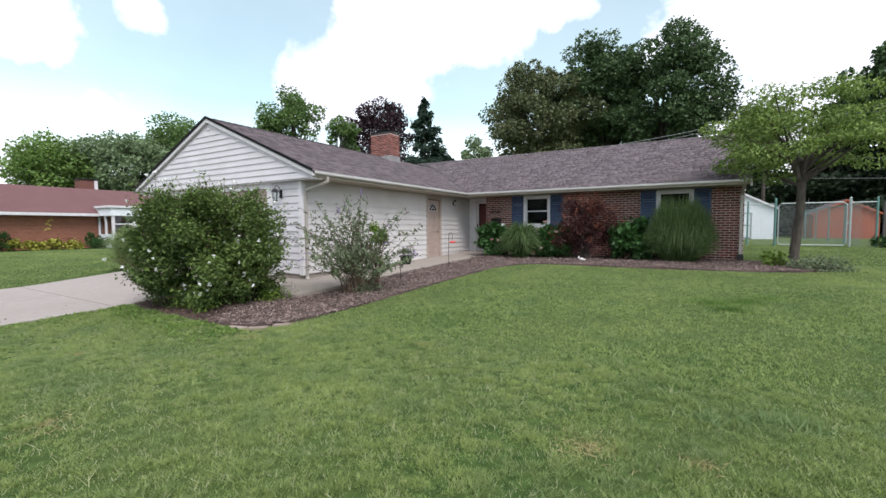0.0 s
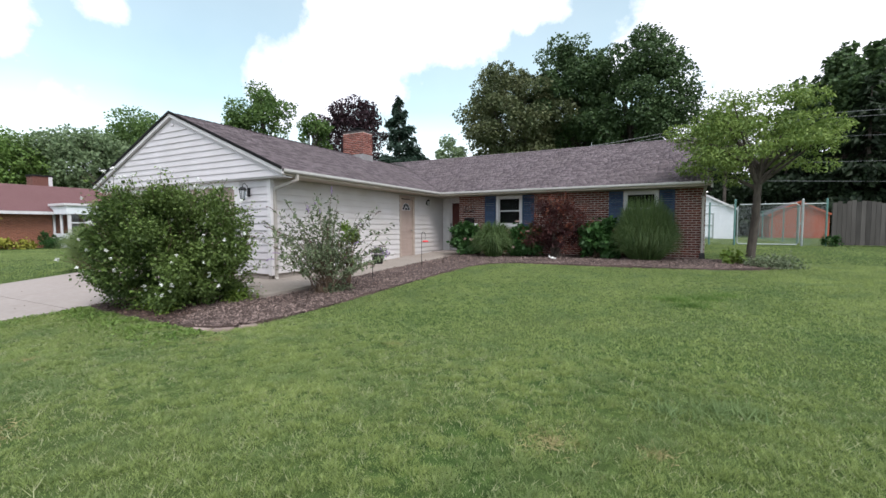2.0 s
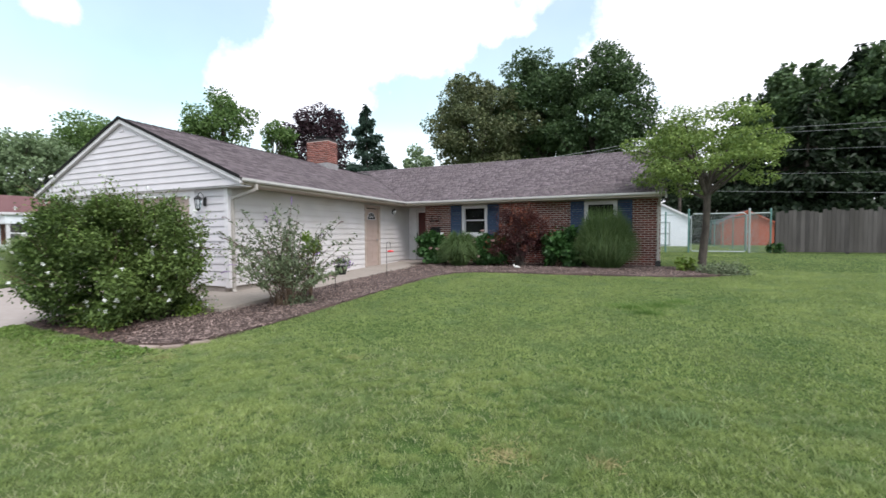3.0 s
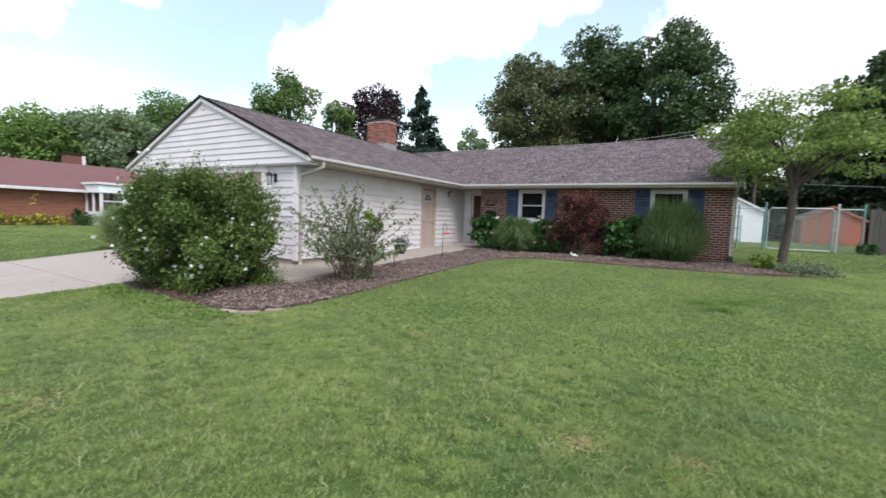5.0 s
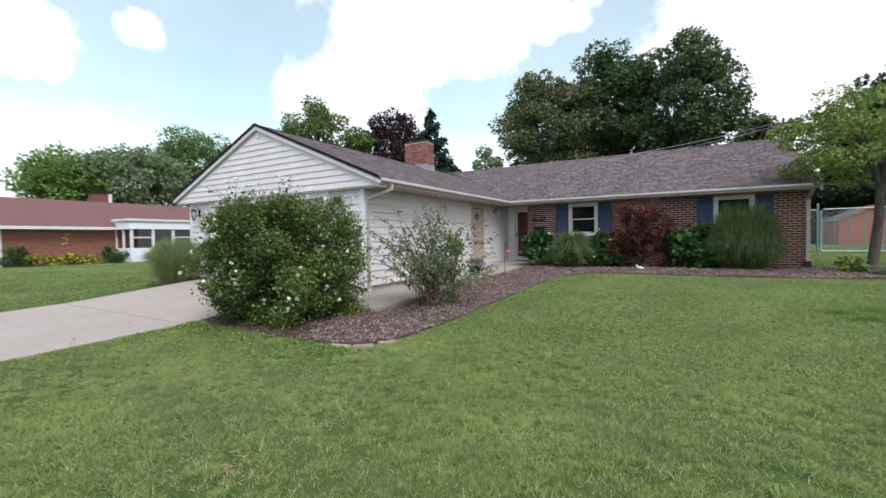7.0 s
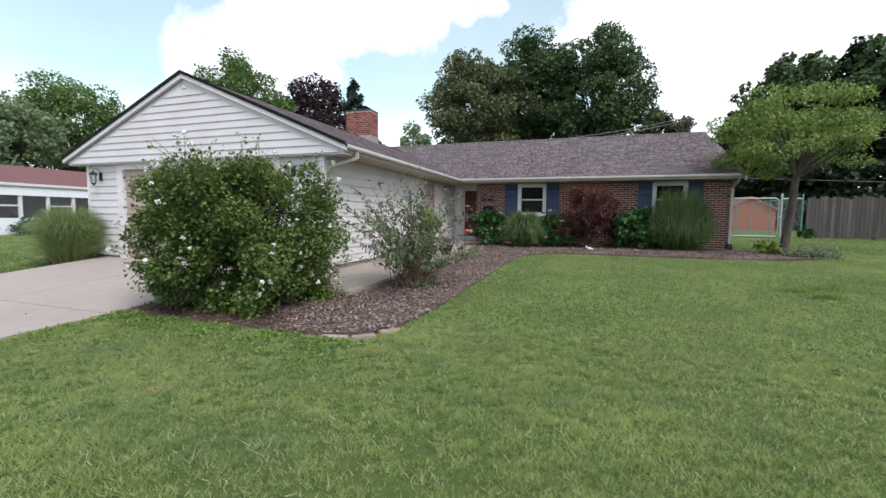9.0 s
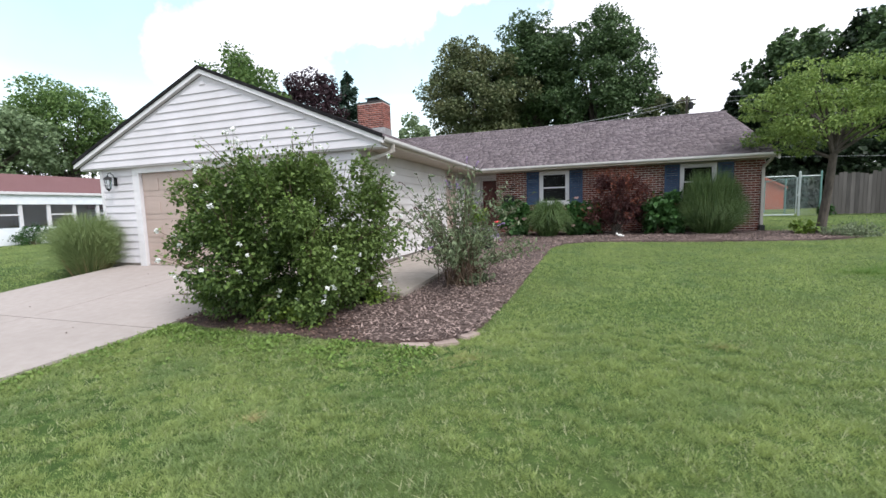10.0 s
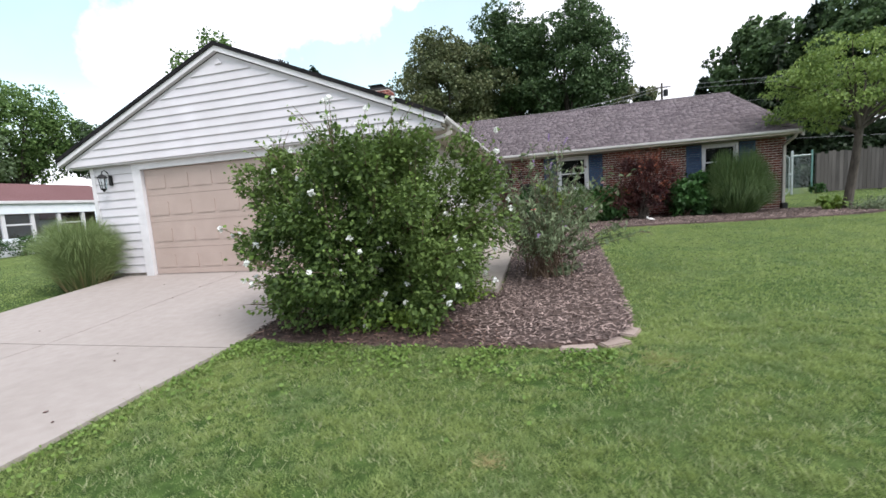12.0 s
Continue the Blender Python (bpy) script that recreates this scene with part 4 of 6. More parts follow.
def butterfly_bush(x, y, seed):
    """Long arching canes with narrow leaves and lilac flower spikes."""
    rng = np.random.default_rng(seed)
    z = gz(x, y) + 0.03
    t = thing("butterfly_bush", (x, y, z), "open grey-green butterfly bush with lilac flower spikes in the mulch", "shrub")
    pp, dd, tips = [], [], []
    for k in range(118):
        a = rng.uniform(0, 2 * math.pi)
        f = Vector((x + 0.16 * rng.normal(), y + 0.16 * rng.normal(), z - 0.02))
        reach, top = 1.42 * rng.uniform(0.0, 1.0) ** 0.75, rng.uniform(0.55, 1.72)
        e = Vector((x + reach * math.cos(a), y + reach * 0.98 * math.sin(a), z + top * (1.24 - 0.26 * reach)))
        m = f.lerp(e, 0.45) + Vector((0, 0, 0.16))
        m.x, m.y = m.x * 0.7 + x * 0.3, m.y * 0.7 + y * 0.3
        curve = [f.lerp(m, s).lerp(m.lerp(e, s), s) for s in np.linspace(0, 1, 8)]
        part("cane", tube(bmesh.new(), curve, 0.007, 0.0022, 4), M_TWIG, t)
        for s in rng.uniform(0.34, 1.0, 27):
            p = f.lerp(m, s).lerp(m.lerp(e, s), s)
            pp.append(p + Vector(rng.normal(0, 0.035, 3)))
            dd.append((e - m).normalized() * 0.6 + Vector(rng.normal(0, 0.7, 3)))
        if k % 3 == 0:
            tips.append((e, (e - m).normalized()))
    leaves("foliage", np.array(pp), np.array(dd), 0.10, rng, L_BUTT, t, slim=0.17, wild=0.35, droop=0.5)
    for i, (e, d) in enumerate(tips):
        petals("flower_spike", [e + (d + Vector((0, 0, -0.06 * k))) * 0.02 * k for k in range(8)], 0.015, rng, M_LILAC if i % 3 == 0 else M_SPENT, t, 6, "faded lilac flower spike" if i % 3 == 0 else "spent brown flower spike")


butterfly_bush(1.48, -0.26, 21)
shrub("bright_sprout", (1.55, 0.25, gz(1.5, 0.2)), "light green young shoots growing beside the butterfly bush", "shrub", 0.26, 0.26, 1.5, L_LIGHT, 620, 0.09, 22, lobes=22, stems=10, low=0.35, slim=0.2)
shrub("weed_clump", (1.75, -0.25, gz(1.75, -0.2)), "low green weed clump in the mulch", "weeds", 0.26, 0.22, 0.18, L_BUTT, 300, 0.05, 23, lobes=10, stems=4)


def grass_clump(name, x, y, h, r, n, mat, seed, label, width=0.010, straw=0, arch=1.0, lean=0.0, dome=0.22, bow=0.35, base=0.32):
    rng = np.random.default_rng(seed)
    z = gz(x, y) + 0.02
    t = thing(name, (x, y, z), label, "ornamental grass")
    a = rng.uniform(0, 2 * math.pi, n)
    s = np.sqrt(rng.uniform(0, 1, n))
    foot = np.stack([x + base * r * s * np.cos(a), y + base * r * s * np.sin(a), np.full(n, z)], 1)
    rr = r * (0.12 + 0.9 * rng.uniform(0, 1, n) ** 0.75)
    full = rng.uniform(0, 1, n) < 0.6
    hh = h * np.where(full, rng.uniform(0.82, 1.05, n), rng.uniform(0.3, 0.85, n))
    hh = hh * (1 - dome * (rr / r) ** 2)
    out = np.stack([np.cos(a), np.sin(a), np.zeros(n)], 1)
    top = foot + out * (rr * bow)[:, None] + np.stack([np.zeros(n), np.zeros(n), hh * 1.22], 1)
    tip = foot + out * rr[:, None] + np.stack([np.full(n, lean), np.zeros(n), hh * (1.05 - arch * rng.uniform(0.45, 0.95, n) * (rr / r) ** 1.6)], 1)
    side = unit(np.cross(tip - foot, rng.normal(0, 1, (n, 3)))) * width / 2
    cols = []
    for s in (0.0, 0.3, 0.55, 0.75, 0.9):
        p = foot * (1 - s) ** 2 + top * 2 * s * (1 - s) + tip * s * s
        cols += [p - side * (1 - 0.7 * s), p + side * (1 - 0.7 * s)]
    cols.append(tip)
    q = np.stack(cols, 1)
    k = np.arange(n)[:, None] * 11
    f = np.concatenate([k + [2 * j2 + o for o in tri] for j2 in range(4) for tri in ((0, 1, 3), (0, 3, 2))] + [k + [8, 9, 10]])
    tagged(put("leaf_blades", arr("leaf_blades", q.reshape(-1, 3), f), mat, t), kind="stuff")
    if straw:
        a = rng.uniform(0, 2 * math.pi, straw)
        foot = np.stack([x + 0.4 * r * np.cos(a), y + 0.4 * r * np.sin(a), np.full(straw, z)], 1)
        tip = foot + np.stack([0.28 * r * np.cos(a), 0.28 * r * np.sin(a), h * rng.uniform(0.25, 0.5, straw)], 1)
        v, f = blade_arrays(foot, tip, 0.008, rng, joints=2)
        tagged(put("dry_stalks", arr("dry_stalks", v, f), M_STRAW, t, "dry straw stalks"), kind="stuff")
    return t


grass_clump("maiden_grass", 6.90, 7.2, 1.78, 0.70, 8000, L_GRASS, 31, "tall fountain of green maiden grass before the brick wall", 0.010, 90, arch=0.85, bow=0.9, dome=0.42, base=0.58)
grass_clump("maiden_grass", -7.45, -0.3, 1.36, 0.80, 6500, L_GRASS2, 32, "pale green maiden grass clump at the garage corner", 0.007, 160, arch=0.45, bow=0.5)
grass_clump("daylily_clump", 2.35, 6.7, 1.15, 0.75, 2200, L_GRASS, 33, "arching green daylily clump below the window", 0.022, 0)

for x, y, rx, h, seed, label in ((1.25, 7.0, 0.66, 1.12, 41, "green hydrangea by the front door with faded pink heads"), (3.35, 7.05, 0.62, 1.05, 42, "green hydrangea below the window"), (5.6, 7.15, 0.62, 1.35, 43, "broad-leaved green hydrangea against the brick wall")):
    t, c, lr, rng = shrub("hydrangea", (x, y, gz(x, y)), label, "shrub", rx, 0.55, h, L_HYD, 3400, 0.15, seed, lobes=30, stems=12, slim=0.40, droop=0.35)
    if seed < 43:
        for k, p in enumerate(((1.37, 6.52, 0.73), (1.62, 6.52, 0.70)) if seed == 41 else ((3.19, 6.62, 1.32), (3.57, 6.55, 0.99), (3.09, 6.5, 0.48))):
            petals("flower_head", np.array(p) + rng.normal(0, 0.022, (9, 3)) * [1.5, 1, 0.8], 0.03, rng, M_PINK, t, 12, "faded pink flower head" if k == 0 else "")
t, c, lr, rng = shrub("japanese_maple", (4.35, 6.95, gz(4.35, 6.95)), "dark red Japanese maple with brighter red tips", "shrub", 1.05, 0.75, 1.95, L_MAPLE, 6400, 0.080, 51, lobes=90, stems=28, spread=0.16, low=0.12, twig=M_BARK, slim=0.24, droop=0.5, twigs=150, tip_mat=L_MAPLETIP)
shrub("hosta", (9.05, 6.95, gz(9.05, 6.95)), "small hosta at the foot of the tree", "perennial", 0.30, 0.25, 0.35, L_LIGHT, 200, 0.13, 52, lobes=12, stems=6)
shrub("creeping_juniper", (9.75, 6.35, gz(9.75, 6.35)), "low creeping green groundcover beside the tree", "groundcover", 0.75, 0.5, 0.22, L_BUTT, 1800, 0.05, 53, lobes=34, stems=6)


def limb_tree(name, x, y, label, h, crown_c, crown_r, trunk_r, mat, n, size, seed, lobes=46, fork=0.4, lobe_r=0.32, skip=0.0, slim=0.42, wild=0.9, category="tree", trunk_mat=M_BARK, flat=0.8, droop=0.25, base=None):
    """Tapered trunk, limbs to each lobe, and leaves in shells round the lobes. crown_c: height of the crown's middle over the foot; crown_r: (x, y, z) radii."""
    rng = np.random.default_rng(seed)
    z = gz(x, y) if base is None else base
    t = thing(name, (x, y, z), label, category)
    cc = np.array([x, y, z + crown_c])
    u = unit(rng.normal(0, 1, (lobes, 3)))
    c = cc + u * np.array(crown_r) * (rng.uniform(0.25, 1.0, lobes) ** 0.5)[:, None] * 0.86
    mean = float(np.mean(crown_r))
    lr = mean * lobe_r * rng.uniform(0.6, 1.35, lobes)
    k = rng.choice(lobes, n, p=lr ** 2 / (lr ** 2).sum())
    d = unit(rng.normal(0, 1, (n, 3)))
    pos = c[k] + d * (lr[k] * rng.uniform(0.35, 1.0, n) ** 0.45)[:, None] * [1, 1, flat]
    # ragged outline: some sprays stand out
    stray = rng.uniform(0, 1, n) < 0.10
    pos[stray] += d[stray] * (lr[k][stray] * rng.uniform(0.1, 0.35, stray.sum()))[:, None]
    leaves("crown", pos, d + [0, 0, 0.1], size, rng, mat, t, slim=slim, wild=wild, droop=droop)
    bm = bmesh.new()
    f = Vector((x, y, z - 0.05))
    top = Vector((x + 0.04 * h * rng.normal(), y + 0.04 * h * rng.normal(), z + fork * h))
    path = [f, f.lerp(top, 0.12), f.lerp(top, 0.5) + Vector((0.02 * h * rng.normal(), 0.02 * h * rng.normal(), 0)), top]
    tube(bm, path, trunk_r, trunk_r * 0.62, 10)
    tube(bm, [f, f + Vector((0, 0, trunk_r * 1.2))], trunk_r * 1.35, trunk_r * 0.95, 10)
    part("trunk", bm, trunk_mat, t)
    for i in range(min(lobes, 18)):
        bm = bmesh.new()
        e = Vector(c[i])
        s = f.lerp(top, rng.uniform(0.75, 1.0))
        m = s.lerp(e, 0.5) + Vector((0, 0, 0.06 * h * rng.uniform(-0.3, 1)))
        tube(bm, [s, m, e], trunk_r * 0.42, trunk_r * 0.08, 6)
        part("limb", bm, trunk_mat, t)
    return t


def conifer(name, x, y, label, h, r, mat, n, size, seed, base=None, skirt=0.06, taper=0.85):
    """A straight trunk with drooping tiers of boughs."""
    rng = np.random.default_rng(seed)
    z = gz(x, y) if base is None else base
    t = thing(name, (x, y, z), label, "tree")
    part("trunk", tube(bmesh.new(), [(x, y, z - 0.05), (x, y, z + h * 0.5), (x, y, z + h)], 0.022 * h, 0.01, 8), M_BARK, t)
    nb = 150
    hb = np.sort(rng.uniform(skirt, 0.99, nb))
    a = rng.uniform(0, 2 * math.pi, nb)
    ln = r * (1 - hb) ** taper * rng.uniform(0.75, 1.12, nb) + 0.03 * r
    k = rng.choice(nb, n, p=ln / ln.sum())
    s = rng.uniform(0.1, 1, n) ** 0.7
    w = (1 - s) * 0.35 + 0.12
    px = np.cos(a[k]) * ln[k] * s - np.sin(a[k]) * ln[k] * w * rng.normal(0, 0.45, n)
    py = np.sin(a[k]) * ln[k] * s + np.cos(a[k]) * ln[k] * w * rng.normal(0, 0.45, n)
    pz = h * hb[k] - ln[k] * (0.30 * s - 0.18 * s * s) + rng.normal(0, 0.03 * r, n)
    d = np.stack([np.cos(a[k]), np.sin(a[k]), np.full(n, -0.35)], 1)
    leaves("crown", np.stack([x + px, y + py, z + pz], 1), d, size, rng, mat, t, slim=0.22, wild=0.45, droop=0.2)
    for i in range(0, nb, 6):
        bm = bmesh.new()
        tube(bm, [(x, y, z + h * hb[i]), (x + 0.8 * ln[i] * math.cos(a[i]), y + 0.8 * ln[i] * math.sin(a[i]), z + h * hb[i] - 0.16 * ln[i])], 0.004 * h, 0.001 * h, 4)
        part("bough", bm, M_BARK, t)
    return t


# small tree in the lawn at the east end of the bed
limb_tree("lawn_tree", 9.40, 6.95, "small green lawn tree with a spreading crown in a mulch ring", 4.8, 3.28, (2.1, 1.9, 1.45), 0.122, L_LAWN, 13500, 0.098, 61, lobes=120, fork=0.54, lobe_r=0.20, flat=0.45, slim=0.24, droop=0.5)

# trees behind the house and around it
limb_tree("maple_tree", -11.4, 8.9, "green tree behind the garage", 8.0, 6.9, (1.75, 1.7, 1.55), 0.16, L_MID, 6500, 0.14, 62, lobes=30, fork=0.65, lobe_r=0.33)
limb_tree("small_tree", -19.5, 21.0, "small green tree behind the house", 10.0, 8.9, (1.5, 1.5, 2.2), 0.18, L_MID, 2600, 0.24, 63, lobes=24, fork=0.6)
limb_tree("plum_tree", -21.2, 28.0, "dark purple-leaved plum tree behind the house", 14.4, 10.3, (4.0, 4.0, 4.3), 0.28, L_PLUM, 13000, 0.25, 64, lobes=100, fork=0.4, lobe_r=0.21)
conifer("spruce", -29.3, 49.2, "dark green spruce with a pointed top", 21.3, 9.4, L_SPRUCE, 26000, 0.62, 65, taper=1.0)
limb_tree("pale_tree", -14.2, 36.3, "pale green tree far behind the house", 11.0, 9.0, (2.2, 2.2, 2.6), 0.2, L_SILVER, 2200, 0.32, 66, lobes=22)
limb_tree("oak_tree", -8.0, 40.5, "large olive-green broadleaf tree behind the house", 20.5, 13.4, (7.0, 6.0, 7.4), 0.5, L_OLIVE, 36000, 0.29, 67, lobes=190, fork=0.4, lobe_r=0.165)
limb_tree("oak_tree", -1.8, 43.0, "tall deep green tree behind the house", 22.6, 16.1, (5.2, 5.0, 7.1), 0.5, L_DEEP, 30000, 0.29, 68, lobes=150, fork=0.45, lobe_r=0.175)
limb_tree("oak_tree", 4.7, 42.5, "large round-crowned deep green tree behind the house", 22.0, 13.6, (6.5, 5.5, 8.3), 0.55, L_DEEP, 36000, 0.29, 69, lobes=190, fork=0.4, lobe_r=0.165)
limb_tree("dark_tree", -4.6, 47.0, "shaded green tree between the tall oaks", 15.0, 9.6, (4.2, 3.6, 4.6), 0.3, L_DEEP, 7000, 0.42, 78, lobes=60, lobe_r=0.22)
limb_tree("dark_tree", 2.2, 48.0, "shaded green tree behind the tall oaks", 15.0, 9.8, (4.6, 3.6, 4.4), 0.3, L_DEEP, 7000, 0.42, 79, lobes=60, lobe_r=0.22)
limb_tree("far_tree", 14.6, 62.0, "low green tree far behind the roof", 16.5, 12.2, (4.6, 4.0, 4.4), 0.3, L_OLIVE, 6000, 0.45, 70, lobes=60, lobe_r=0.22)
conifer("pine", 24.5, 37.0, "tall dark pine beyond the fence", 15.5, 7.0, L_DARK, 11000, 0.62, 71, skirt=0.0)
limb_tree("dark_tree", 20.7, 38.5, "tall dark green tree beyond the sheds", 16.0, 11.2, (4.4, 4.3, 4.4), 0.4, L_DEEP, 13000, 0.38, 72, lobes=120, lobe_r=0.18)
limb_tree("dark_tree", 27.0, 37.0, "tall dark green tree beyond the wooden fence", 16.3, 10.9, (5.5, 5.0, 5.0), 0.4, L_DEEP, 13000, 0.4, 73, lobes=120, lobe_r=0.18)
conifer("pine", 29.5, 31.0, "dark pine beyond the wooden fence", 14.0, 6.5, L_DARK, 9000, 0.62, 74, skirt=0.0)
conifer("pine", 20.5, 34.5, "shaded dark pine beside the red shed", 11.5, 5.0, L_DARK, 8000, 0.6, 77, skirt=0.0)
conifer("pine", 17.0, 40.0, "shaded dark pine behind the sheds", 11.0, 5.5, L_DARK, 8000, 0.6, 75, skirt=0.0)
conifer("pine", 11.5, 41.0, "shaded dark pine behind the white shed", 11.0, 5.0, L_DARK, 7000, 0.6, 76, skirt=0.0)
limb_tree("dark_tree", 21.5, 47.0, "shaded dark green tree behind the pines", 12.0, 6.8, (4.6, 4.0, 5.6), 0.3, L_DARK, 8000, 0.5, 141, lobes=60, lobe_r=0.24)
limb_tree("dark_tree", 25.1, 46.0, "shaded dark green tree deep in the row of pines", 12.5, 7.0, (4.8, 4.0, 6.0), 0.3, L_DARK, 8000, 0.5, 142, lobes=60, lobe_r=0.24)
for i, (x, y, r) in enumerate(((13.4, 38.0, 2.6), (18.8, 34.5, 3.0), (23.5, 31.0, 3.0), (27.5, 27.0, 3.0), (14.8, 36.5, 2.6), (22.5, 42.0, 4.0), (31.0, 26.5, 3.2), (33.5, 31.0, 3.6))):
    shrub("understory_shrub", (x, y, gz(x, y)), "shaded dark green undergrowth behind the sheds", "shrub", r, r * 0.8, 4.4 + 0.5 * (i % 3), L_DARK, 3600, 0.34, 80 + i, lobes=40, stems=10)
limb_tree("silver_tree", -36.0, 11.0, "broad silvery green tree behind the neighbouring house", 9.3, 6.2, (5.4, 5.0, 3.4), 0.3, L_SILVER, 15000, 0.26, 91, lobes=120, fork=0.4, lobe_r=0.20)
limb_tree("green_tree", -37.2, 6.6, "bright green tree behind the neighbouring house", 8.8, 5.8, (3.3, 3.4, 3.1), 0.3, L_FRESH, 11000, 0.25, 92, lobes=90, fork=0.4)
limb_tree("dark_oak", -36.6, 16.0, "deep green tree between the two houses", 12.6, 8.0, (4.8, 4.6, 4.4), 0.35, L_MID, 17000, 0.22, 93, lobes=110, fork=0.35, lobe_r=0.21)
limb_tree("dark_oak", -27.8, 22.0, "deep green tree behind the garage", 8.6, 5.3, (4.9, 4.4, 3.5), 0.35, L_MID, 15000, 0.24, 94, lobes=100, fork=0.35, lobe_r=0.21)
limb_tree("dark_oak", -34.0, 21.2, "deep green tree beyond the garage corner", 10.2, 7.2, (3.2, 3.0, 3.0), 0.3, L_DEEP, 9000, 0.24, 99, lobes=70, fork=0.35, lobe_r=0.22)
limb_tree("street_tree", -58.0, -8.0, "green street tree far down the road", 11.0, 7.0, (5.0, 5.0, 5.0), 0.35, L_FRESH, 6000, 0.42, 95, lobes=46)
limb_tree("street_tree", -55.0, -2.6, "deep green street tree far down the road", 9.8, 5.6, (3.6, 3.6, 4.0), 0.3, L_FRESH, 5000, 0.42, 96, lobes=40)
limb_tree("street_tree", -60.0, 3.8, "olive green tree across the street", 8.0, 4.6, (5.4, 4.6, 3.2), 0.3, L_OLIVE, 5500, 0.42, 97, lobes=40)
limb_tree("street_tree", -62.0, -15.5, "green street tree across the road", 11.5, 7.0, (5.6, 5.0, 5.0), 0.35, L_FRESH, 5500, 0.45, 98, lobes=40)

# ---- yard things ----
def hook(x, y, h, label):
    z = gz(x, y)
    t = thing("shepherd_hook", (x, y, z), label, "plant hook")
    pts = [(x, y, z - 0.1), (x, y, z + h - 0.12)] + [(x, y + 0.11 - 0.11 * math.cos(a), z + h - 0.12 + 0.11 * math.sin(a)) for a in np.linspace(0.3, math.pi + 0.4, 9)]
    part("rod", tube(bmesh.new(), pts, 0.007, 0.006, 6), M_IRON, t)
    return t


hook(1.25, 3.80, 0.98, "thin black shepherd hook in the mulch")
t = thing("hummingbird_feeder", (1.25, 4.02, 0.72), "red plastic hummingbird feeder on the hook", "bird feeder")
part("dish", lathe(bmesh.new(), [(0.02, -0.01), (0.085, 0.0), (0.095, 0.02), (0.08, 0.04), (0.02, 0.05)], (1.25, 4.02, 0.70), 12), M_REDPL, t)
part("hanger", tube(bmesh.new(), [(1.25, 4.02, 0.75), (1.25, 4.02, 0.93)], 0.003, n=5), M_IRON, t)
hook(1.55, 1.10, 0.62, "short black plant hook in the mulch")
t = thing("hanging_basket", (1.55, 1.32, 0.45), "black plastic pot of lilac flowers on a hook", "flower pot")
part("pot", lathe(bmesh.new(), [(0.02, 0), (0.095, 0), (0.10, 0.01), (0.145, 0.18), (0.155, 0.18), (0.155, 0.205), (0.12, 0.205)], (1.55, 1.32, 0.30), 16), M_POT, t)
part("hanger", tube(bmesh.new(), [(1.55, 1.21, 0.49), (1.55, 1.30, 0.60), (1.55, 1.43, 0.49)], 0.003, n=4), M_IRON, t)
rng = np.random.default_rng(5)
p = np.array([1.55, 1.32, 0.60]) + rng.normal(0, 1, (170, 3)) * [0.09, 0.10, 0.04]
leaves("foliage", p, p - [1.55, 1.32, 0.45], 0.055, rng, L_BUTT, t)
for k, p in enumerate(np.array([1.57, 1.36, 0.55]) + rng.normal(0, 1, (36, 3)) * [0.11, 0.12, 0.06]):
    petals("flower", [p], 0.027, rng, M_LILAC, t, 7, "pale lilac petunia" if k == 0 else "")

t = thing("garden_ornament", (4.35, 6.3, gz(4.35, 6.3)), "small white painted animal ornament in the mulch", "ornament")
zo = gz(4.35, 6.3) + 0.03
bm = bmesh.new()
for c, r, s in (((4.40, 6.3, zo + 0.07), 0.075, (1.5, 0.8, 0.85)), ((4.27, 6.29, zo + 0.13), 0.05, (1, 0.9, 1)), ((4.52, 6.3, zo + 0.05), 0.05, (1.5, 0.7, 0.7))):
    bmesh.ops.create_icosphere(bm, subdivisions=2, radius=r, matrix=Matrix.Translation(c) @ Matrix.Diagonal((*s, 1)))
for dx in (-0.025, 0.025):
    bmesh.ops.create_cone(bm, segments=6, radius1=0.018, radius2=0.002, depth=0.05, cap_ends=True, matrix=Matrix.Translation((4.27 + dx, 6.29, zo + 0.19)))
bmesh.ops.transform(bm, matrix=Matrix.Translation((4.38, 6.3, zo)) @ Matrix.Diagonal((0.62, 0.62, 0.62, 1)) @ Matrix.Translation((-4.38, -6.3, -zo)), verts=bm.verts)
part("figure", bm, M_ORN, t)
t = thing("yard_sign", (1.42, 7.4, gz(1.42, 7.4)), "small white sign on a stake among the shrubs", "sign")
part("stake", tube(bmesh.new(), [(1.42, 7.4, gz(1.42, 7.4)), (1.42, 7.4, 1.12)], 0.008, n=6), M_GALV, t)
part("plate", boxed(1.36, 1.48, 7.38, 7.392, 1.10, 1.27, 0.004), M_TRIM, t)

# edging stones at the corner of the bed
rng = np.random.default_rng(8)
for x, y, a, w in ((1.72, -2.98, 3, 0.30), (2.02, -2.88, 32, 0.26), (2.19, -2.62, 66, 0.24)):
    bm = boxed(-w / 2, w / 2, -0.085, 0.085, -0.05, 0.025, 0.012)
    for v in bm.verts:
        v.co.x += 0.02 * noise.noise(v.co * 9 + Vector((x, y, 0)))
        v.co.y += 0.02 * noise.noise(v.co * 8 + Vector((y, x, 3)))
    bmesh.ops.transform(bm, matrix=Matrix.Translation((x, y, gz(x, y) + 0.002)) @ Matrix.Rotation(radians(a), 4, "Z"), verts=bm.verts)
    tagged(part("edging_stone", bm, M_STONE), "flat pale pinkish edging stone at the mulch edge", "stone", "edging stones")

